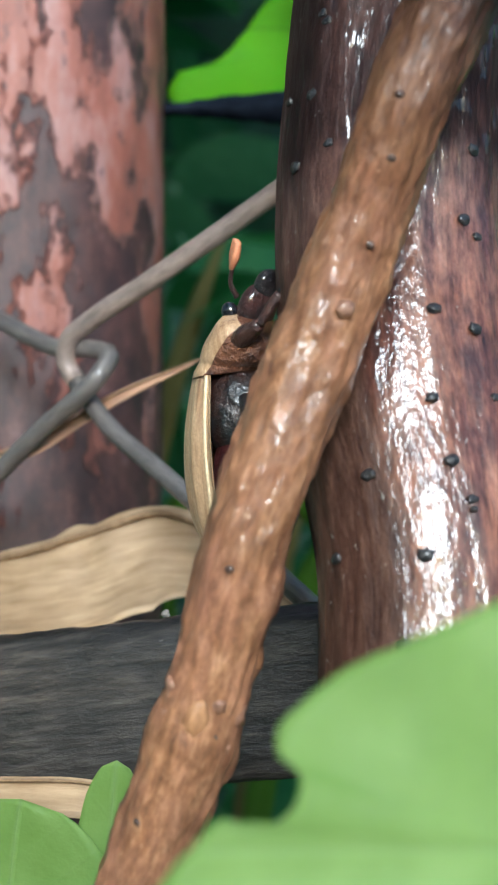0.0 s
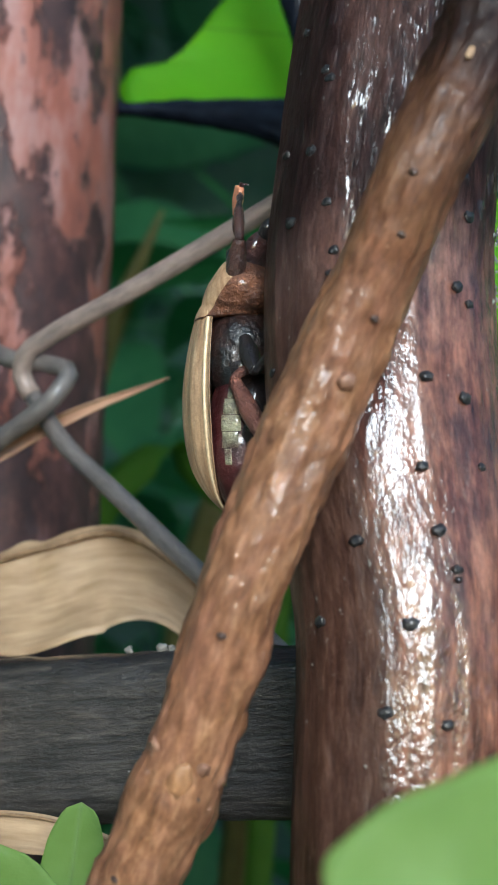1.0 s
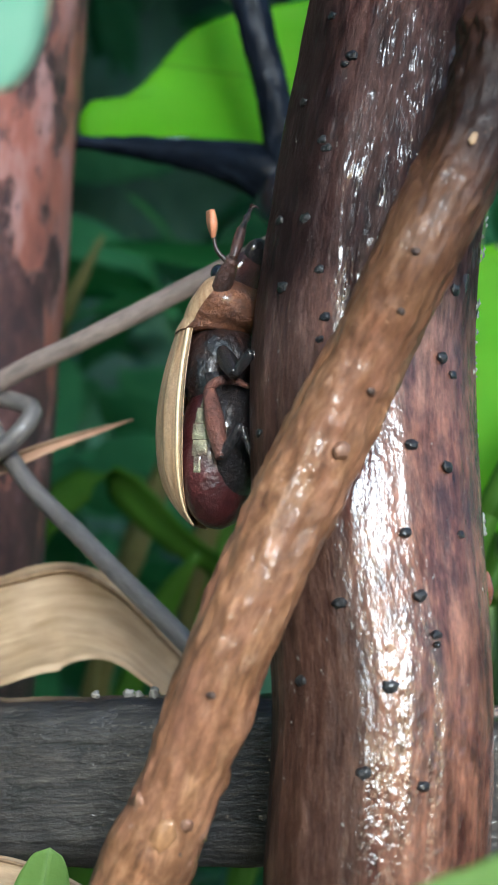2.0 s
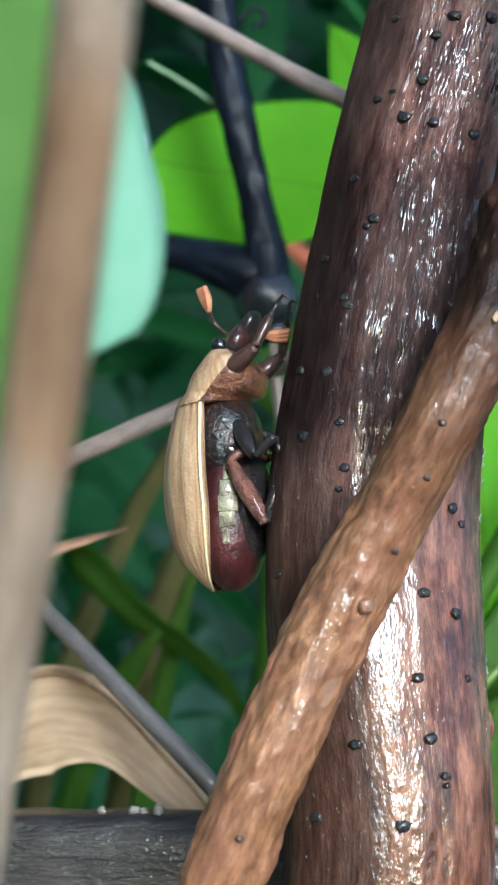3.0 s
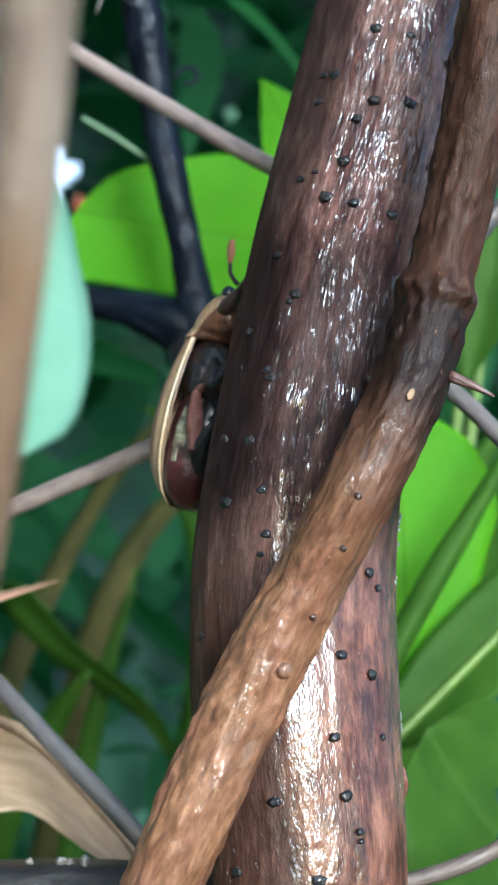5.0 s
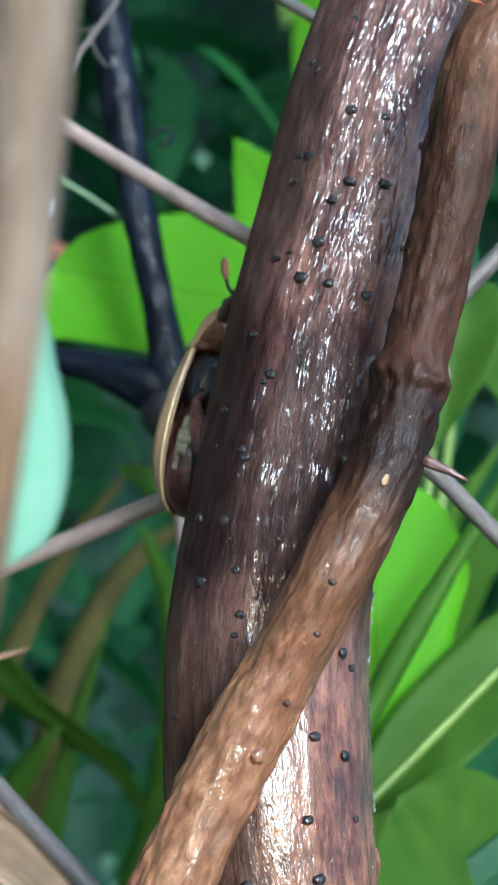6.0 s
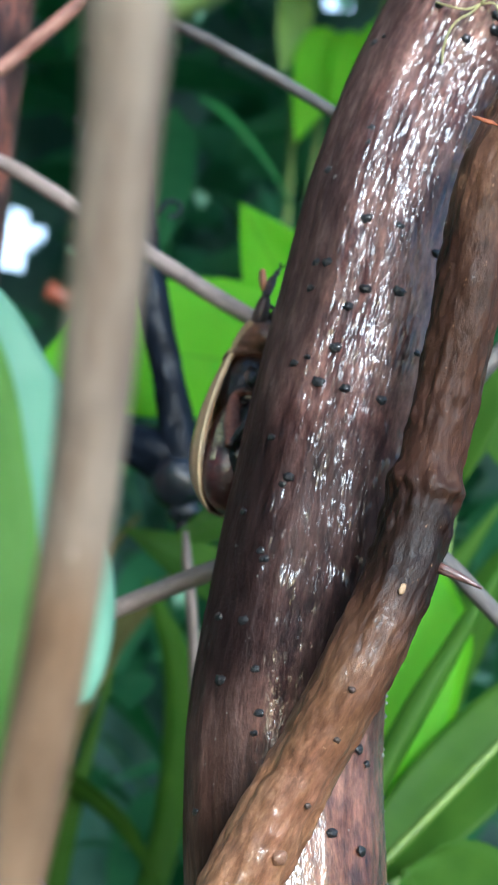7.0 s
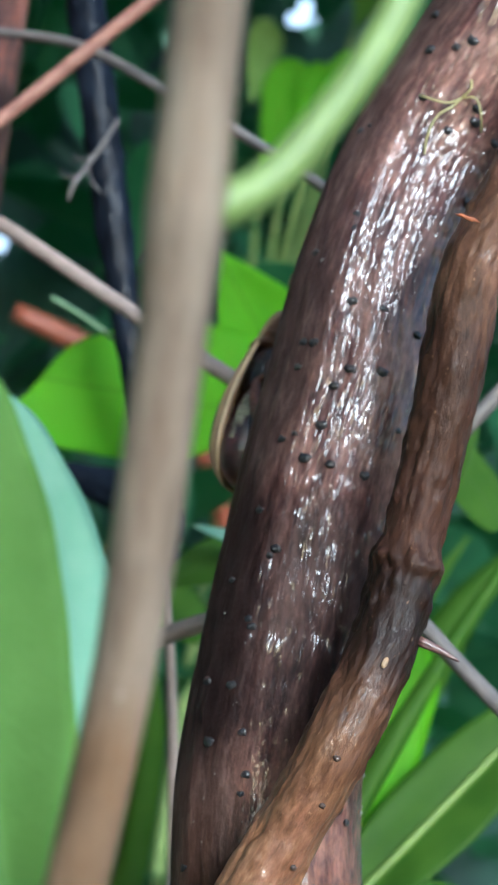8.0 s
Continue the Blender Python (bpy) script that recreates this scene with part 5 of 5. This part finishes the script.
def sheen_material():
    """Wet chest plates: brown-black turning greenish, bluish sheen put into the colour, a broken shine."""
    m, n, l, p = material("greenish_chitin")
    vec = flow(n, l, (1, 1, 1))
    broad, fine = noise_of(n, l, vec, 2.2, 4, 0.6), noise_of(n, l, vec, 11.0, 4, 0.65)
    col = ramp_of(n, l, broad, [(0.34, (0.030, 0.010, 0.006)), (0.5, (0.014, 0.009, 0.008)), (0.64, (0.012, 0.022, 0.024)), (0.76, (0.03, 0.055, 0.062))])
    col = mix_of(n, l, 0.6, col, ramp_of(n, l, fine, [(0.35, (0.35, 0.35, 0.35)), (0.65, (1.4, 1.4, 1.4))]), "MULTIPLY")
    l.new(col, p.inputs["Base Color"])
    p.inputs["Roughness"].default_value, p.inputs["Coat Weight"].default_value = 0.38, 0.28
    l.new(bump_of(n, l, fine, 0.5, 0.06 * U, bump_of(n, l, broad, 0.6, 0.2 * U)), p.inputs["Normal"])
    l.new(bump_of(n, l, noise_of(n, l, vec, 4.5, 2, 0.6), 0.8, 0.16 * U), p.inputs["Coat Normal"])
    return m


SHELL = shell_material()
SHELL_RIM = plain_material("cream_shell_margin", (0.54, 0.40, 0.22), (0.70, 0.56, 0.35), 4, 0.35, 0, 0.1, 0.4)
CHITIN = plain_material("dark_brown_chitin", (0.006, 0.003, 0.0035), (0.085, 0.020, 0.020), 2.4, 0.3, 0, 0.4, 0.5)
CHITIN_RED = plain_material("reddish_chitin", (0.008, 0.003, 0.003), (0.070, 0.019, 0.013), 5.0, 0.35, 0, 0.8, 0.5, depth=2.0)
SHEEN = sheen_material()
WET_BLACK = plain_material("wet_black_chitin", (0.004, 0.0035, 0.0045), (0.020, 0.012, 0.011), 6.0, 0.3, 0, 1.0, 0.6)
PALE_SEG = plain_material("pale_iridescent_segment", (0.05, 0.014, 0.014), (0.40, 0.39, 0.24), 3.6, 0.3, 0.1, 0.5, 0.6, depth=1.5)
EYE_BLACK = plain_material("black_eye", (0.004, 0.004, 0.006), (0.012, 0.012, 0.016), 3, 0.08, 0, 0.05, 1.0)
ORANGE = plain_material("orange_antenna_club", (0.42, 0.15, 0.07), (0.6, 0.27, 0.14), 6, 0.4, 0, 0.3, 0.3)

# body space: forward +z, back -x, right side -y; the wing cases' front edge on the back is the origin
LONG, WIDE = 2.49, 0.67


def half_width(u):
    return WIDE * (0.74 + 0.26 * math.sin(math.pi * min(1.0, u * 0.80 + 0.10))) * max(0.0, 1 - max(0.0, (u - 0.50) / 0.51) ** 2.6) ** 0.5


def back_height(u):
    return 0.02 - 0.377 * math.sin(math.pi * (0.04 + 0.86 * u)) ** 0.9 + 0.26 * max(0.0, (u - 0.72) / 0.28) ** 2


def side_edge(u):
    return 0.445 - 0.066 * math.sin(math.pi * u * 0.9) - 0.22 * max(0.0, (u - 0.55) / 0.45) ** 1.6


def wing_case(side):
    nu, nv, verts, fl, faces = 40, 28, [], [], []
    for layer in range(2):
        for i in range(nu + 1):
            u = i / nu
            w, top = max(half_width(u), 0.02), back_height(u)
            side_low = side_edge(u)
            for j in range(nv + 1):
                a = (j / nv) * radians(96)
                rib = 0.009 * math.cos(j / nv * 25) * math.sin(math.pi * min(1, u + 0.1))
                k = 1 - 0.035 * layer
                y = side * (0.006 + math.sin(a) * (w + rib) * k)
                x = top + (side_low - top) * (1 - math.cos(a)) * 1.0 - rib * math.cos(a) + 0.02 * layer * math.cos(a)
                verts.append((x * U, y * U, (-LONG * u) * U))
                fl.append((math.cos(a) * 0.7, math.sin(a) * 0.7 * side, u * LONG))
    n, row = (nu + 1) * (nv + 1), nv + 1
    for i in range(nu):
        for j in range(nv):
            k = i * row + j
            q = [(k, k + row, k + row + 1, k + 1), (n + k, n + k + 1, n + k + row + 1, n + k + row)]
            faces += q if side > 0 else [t[::-1] for t in q]
    rim = list(range(row)) + [i * row + nv for i in range(1, nu + 1)] + [nu * row + j for j in range(nv - 1, -1, -1)] + [i * row for i in range(nu - 1, 0, -1)]
    for p, q in zip(rim, rim[1:] + rim[:1]):
        faces.append((p, q, n + q, n + p))
    return mesh_of("wing_case", verts, faces, SHELL, fl)


def local_tube(name, points, mat, around=10, step=0.03, shape=None):
    me = tube_data(name, points, mat, around, step, shape)
    me.transform(Matrix.Translation((0, 0, -H)))
    return me


def sub(name, data, parent, label="", m=None):
    ob = new(name, data)
    ob.parent = parent
    if m:
        ob.matrix_basis = m
    return tagged(ob, label)


beetle = new("beetle")
beetle.empty_display_size = 0.01
tagged(beetle, "tan-backed brown chafer beetle climbing the wet trunk", "beetle")
for s in (-1, 1):
    case = sub("wing_case", wing_case(s), beetle, "tan ribbed wing case")
    rim = [(side_edge(u), s * (max(half_width(u), 0.02) + 0.006), -LONG * u, 0.024 * (1.15 - 0.5 * u)) for u in [k / 16 for k in range(17)]]
    sub("margin", local_tube("margin", rim, SHELL_RIM, 8, 0.06), case, "cream raised margin")


def section(p0, p1, high, wide, u, a, power, seams=0, seed=0, grow=0.0, front=0.0):
    """A place on a rounded body section whose middle line runs from p0 to p1 (back-belly, forward)."""
    e = max(0.03, 1 - abs(2 * u - 1) ** power) ** (1 / power)
    e = max(e, front * (1 - u) ** 0.3)
    if seams:
        e *= 1 - 0.05 * (1 - abs(math.sin(math.pi * u * seams))) ** 4
    d = 1 + 0.03 * noise.noise((math.cos(a) * 2, math.sin(a) * 2, u * 5 + seed))
    ax = Vector((p1[0] - p0[0], 0, p1[1] - p0[1])).normalized()
    nx = Vector((ax.z, 0, -ax.x)) * (1 if ax.z < 0 else -1) * -1
    if nx.x < 0:
        nx = -nx
    if front:
        nx = Vector((1, 0, 0)).lerp(nx, min(1.0, u * 1.4)).normalized()
    c = Vector((p0[0] + (p1[0] - p0[0]) * u, 0, p0[1] + (p1[1] - p0[1]) * u))
    return c + nx * (math.cos(a) * high * e * d + math.copysign(grow, math.cos(a)) * abs(math.cos(a))) + Vector((0, math.sin(a) * (wide * e * d + grow), 0))


def body_lump(name, p0, p1, high, wide, mat, power=2.0, seams=0, seed=0, arc=(0.0, 2 * math.pi), span=(0.0, 1.0), grow=0.0, n=26, around=30, front=0.0):
    verts, fl, faces = [], [], []
    whole = arc[1] - arc[0] > 6.2
    cols = around if whole else around + 1
    for i in range(n + 1):
        u = span[0] + (span[1] - span[0]) * i / n
        for k in range(cols):
            a = arc[0] + (arc[1] - arc[0]) * k / around
            edge = 0.0 if whole else 1 - max(abs(2 * k / around - 1), abs(2 * i / n - 1)) ** 6
            q = section(p0, p1, high, wide, u, a, power, seams, seed, grow * edge if not whole else grow, front)
            verts.append(q * U)
            fl.append(tuple(q))
    for i in range(n):
        for k in range(around):
            a, b = i * cols + k, i * cols + (k + 1) % cols
            faces.append((a, a + cols, b + cols, b))
    if whole:
        faces += [tuple(range(cols)), tuple(range((n + 1) * cols - 1, n * cols - 1, -1))]
    return mesh_of(name, verts, faces, mat, fl)


NECK = ((0.40, -0.10), (0.98, 0.46), 0.43, 0.61)
SHIELD = plain_material("orange_brown_shield", (0.024, 0.008, 0.005), (0.20, 0.075, 0.030), 3.2, 0.4, 0, 0.6, 0.35, depth=1.8)
LEG = plain_material("orange_brown_leg", (0.012, 0.005, 0.0045), (0.080, 0.028, 0.016), 5.0, 0.32, 0, 0.6, 0.5, depth=1.5)
PINK = plain_material("pinkish_leg", (0.05, 0.016, 0.013), (0.24, 0.095, 0.062), 5.0, 0.42, 0, 0.7, 0.25, depth=1.6)
ABDOMEN = ((0.60, -0.60), (0.44, -2.52), 0.44, 0.585)
sub("abdomen", body_lump("abdomen", *ABDOMEN, CHITIN, 2.3, 6, 1), beetle, "dark red-brown segmented abdomen")
# dark lump that puts the shade between body and trunk into colour
sub("belly", body_lump("belly", (0.84, -0.70), (0.72, -2.20), 0.29, 0.47, WET_BLACK, 2.2, 6, 4), beetle, "segmented belly blackened for the shade under the body")
sub("chest", body_lump("chest", (0.50, 0.02), (0.58, -1.16), 0.49, 0.57, SHEEN, 2.4, 0, 2), beetle, "dark greenish shiny chest")
sub("neck_shield", body_lump("neck_shield", *NECK, SHIELD, 3.0, 0, 3, front=1.0), beetle, "orange-brown neck shield")
sub("shield_back", body_lump("shield_back", *NECK, SHELL, 3.0, 0, 3, (math.radians(88), math.radians(272)), (0.0, 0.93), 0.035, front=1.0), beetle, "tan back of the neck shield")
head = sub("head", body_lump("head", (0.66, 0.32), (1.02, 0.94), 0.18, 0.31, CHITIN_RED, 2.2, 0, 5), beetle, "dark red-brown head")
sub("mouth", body_lump("mouth", (0.94, 0.72), (1.14, 1.08), 0.12, 0.20, WET_BLACK, 2.2, 0, 6), head, "blackish mouth shield")
for s in (-1, 1):
    sub("eye", blob_data("eye", 0.105, 0.095, 0.115, EYE_BLACK, 0.02, 1, 10, 16), head, "round glossy black eye", Matrix.Translation((0.68 * U, s * 0.31 * U, 0.64 * U)))
    for k in range(5):
        u0 = 0.17 + 0.105 * k
        lo, hi = math.radians((66, 59, 56, 60, 70)[k]), math.radians((80, 85, 88, 86, 82)[k])
        arc = (lo, hi) if s > 0 else (-hi, -lo)
        sub("side_plate", body_lump("side_plate", *ABDOMEN, PALE_SEG, 2.3, 0, 1, arc, (u0, u0 + 0.101), 0.014, 6, 8), beetle, "pale greenish glinting side plate")
    sub("hip_plate", body_lump("hip_plate", (0.50, 0.02), (0.58, -1.16), 0.49, 0.57, WET_BLACK, 2.4, 0, 2, (math.radians(20), math.radians(74)) if s > 0 else (-math.radians(74), -math.radians(20)), (0.62, 0.97), 0.03, 8, 10), beetle, "dark glossy hip plate")


def antenna(side):
    ob = sub("antenna", local_tube("antenna", [(0, 0, 0, 0.04), (-0.10, side * 0.10, 0.12, 0.03), (-0.16, side * 0.13, 0.30, 0.028)], CHITIN_RED, 8), beetle, "short antenna with a fanned club", Matrix.Translation((0.76 * U, side * 0.24 * U, 0.80 * U)) @ pose(0, 0, 0, 0, 105 if side > 0 else 0, 0))
    for k in range(3):
        club = local_tube("club_leaf", [(-0.16, side * 0.13, 0.28, 0.03), (-0.22 + 0.035 * k, side * (0.13 + 0.02 * k), 0.44, 0.055), (-0.29 + 0.05 * k, side * (0.13 + 0.03 * k), 0.62, 0.04)], ORANGE, 8)
        sub("club_leaf", club, ob, "orange club leaf")
    return ob


feelers = [antenna(s) for s in (-1, 1)]


def leg(name, hip, knee, ankle, toe, r, label, skin=None):
    """Thigh, shin and a clawed foot; the hip is the leg's own origin."""
    h = Vector(hip)
    k, a, t = (Vector(q) - h for q in (knee, ankle, toe))
    mid = (k * 0.5)
    thigh = sub(name, local_tube(name, [(0, 0, 0, r * 0.8), (*mid, r * 1.25), (*k, r * 0.75)], skin or LEG, 12, 0.04), beetle, label, Matrix.Translation(h * U))
    m2 = k + (a - k) * 0.7
    sub("shin", local_tube("shin", [(*k, r * 0.55), (*m2, r * 0.7), (*a, r * 0.6)], WET_BLACK if skin is PINK else skin or LEG, 10, 0.04), thigh)
    b1, b2 = a + (t - a) * 0.35, a + (t - a) * 0.7
    sub("foot", local_tube("foot", [(*a, r * 0.36), (*b1, r * 0.42), (*b2, r * 0.36), (*t, r * 0.2)], WET_BLACK, 8, 0.03, lambda th, s, c: 0.008 * math.sin(s * 45)), thigh)
    for w in (-1, 1):
        sub("claw", local_tube("claw", [(*t, r * 0.2), (*(t + Vector((0.05, w * 0.04, 0.03))), r * 0.14), (*(t + Vector((0.09, w * 0.05, -0.02))), r * 0.05)], CHITIN, 6, 0.02), thigh)
    return thigh


legs = {}
for s, nm in ((-1, "near"), (1, "far")):
    legs[nm, "fore"] = leg("foreleg", (0.74, s * 0.44, 0.20), (1.22, s * 0.58, 0.56), (1.36, s * 0.48, 0.95), (1.46, s * 0.36, 1.22), 0.10, "orange-brown foreleg")
    legs[nm, "middle"] = leg("middle_leg", (0.86, s * 0.42, -0.42), (1.16, s * 0.60, -0.86), (1.42, s * 0.56, -0.62), (1.52, s * 0.46, -1.02), 0.095, "wet blackish middle leg", WET_BLACK)
    legs[nm, "hind"] = leg("hind_leg", (0.76, s * 0.54, -0.94), (1.10, s * 0.58, -1.78), (1.30, s * 0.52, -1.36), (1.46, s * 0.42, -1.80), 0.098, "pinkish-brown hind leg with a dark foot", PINK)
    sub("hip_ridge", local_tube("hip_ridge", [(0.73, s * 0.55, -1.02, 0.05), (0.77, s * 0.54, -0.90, 0.06), (0.88, s * 0.48, -0.82, 0.06), (1.02, s * 0.34, -0.82, 0.05), (1.12, s * 0.20, -0.88, 0.03)], PINK, 10), beetle, "orange-brown ridge at the hind hip")


# ---- what moves ----
def motions():
    rows = [  # seconds, place of the right shell's front corner, tilt towards the trunk, turn round the trunk, lean
        (0.0, -0.61, 18.55, 3.48, -6.0, 39.0, 5.0),
        (0.5, -0.51, 18.53, 4.17, 2.0, 38.5, 2.0),
        (1.0, -0.40, 18.95, 4.83, -5.6, 43.0, 0.0),
        (1.2, -0.40, 18.90, 4.95, -6.0, 44.0, -1.0),
        (2.3, -0.50, 18.85, 5.62, 0.0, 48.0, -10.0),
        (2.5, -0.53, 18.85, 5.86, 1.0, 48.0, -12.0),
        (3.0, -0.77, 18.50, 6.10, -10.5, 32.0, -3.0),
        (3.5, -0.72, 18.35, 6.61, -1.3, 41.0, -3.0),
        (4.0, -0.33, 19.13, 7.14, 5.7, 55.0, -2.0),
        (4.5, 0.17, 19.71, 7.85, 8.5, 58.0, -2.0),
        (4.7, 0.24, 19.75, 8.05, 8.0, 60.0, -1.0),
        (5.8, 0.60, 19.90, 9.05, 7.0, 65.0, 1.0),
        (6.0, 0.65, 19.92, 9.32, 7.0, 65.0, 1.0),
        (6.5, 0.55, 19.60, 9.98, 7.1, 61.5, -5.0),
        (7.0, 0.83, 19.88, 10.65, 11.0, 65.5, -12.0),
        (7.5, 0.82, 19.85, 11.37, 4.0, 70.0, -4.0),
        (8.0, 1.35, 19.88, 12.05, 16.0, 67.0, -12.0),
    ]
    walk(beetle, [(t, Matrix.Translation(V(x, y, z)) @ pose(0, 0, 0, lean, 0, 0) @ pose(0, 0, 0, 0, tilt, 0) @ pose(0, 0, 0, 0, 0, -turn) @ Matrix.Translation((-0.22 * U, 0.50 * U, 0))) for t, x, y, z, tilt, turn, lean in rows])
    # the legs step in turn, the forelegs reach up and feel, the antennae feel about
    reach = [(0.0, 20), (0.5, -55), (1.0, -28), (1.2, -28), (2.3, -4), (2.5, 0), (3.0, 8), (3.5, 50), (4.0, 32), (4.5, 48), (4.7, 30), (5.8, -10), (6.0, -8), (6.5, -33), (7.0, -30), (7.5, -22), (8.0, 0)]
    for (side, which), ob in legs.items():
        base = ob.matrix_basis.copy()
        if which == "fore":
            walk(ob, [(t, base @ pose(0, 0, 0, 0, a if side == "near" else 6 - 0.5 * a, 0)) for t, a in reach])
            continue
        phase = {"middle": 0.5, "hind": 0.15}[which] + (0.5 if side == "far" else 0.0)
        walk(ob, [(k * 0.5, base @ pose(0, 0, 0, 0, 7 * math.sin(2 * math.pi * (k * 0.5 / 1.7 + phase)), 0)) for k in range(17)])
    sway = [(0.0, 40), (0.5, 32), (1.0, 30), (1.2, -4), (2.3, 20), (2.5, 25), (3.0, 0), (3.5, 0), (4.0, 10), (4.5, 6), (4.7, 4), (5.8, -10), (6.0, -14), (6.5, 18), (7.0, 5), (7.5, 4), (8.0, -10)]
    for i, ob in enumerate(feelers):
        base = ob.matrix_basis.copy()
        walk(ob, [(t, base @ pose(0, 0, 0, 8 * math.sin(t * 3.8 + i), a if i == 0 else 8 * math.sin(t * 2.6), 0)) for t, a in sway])


motions()
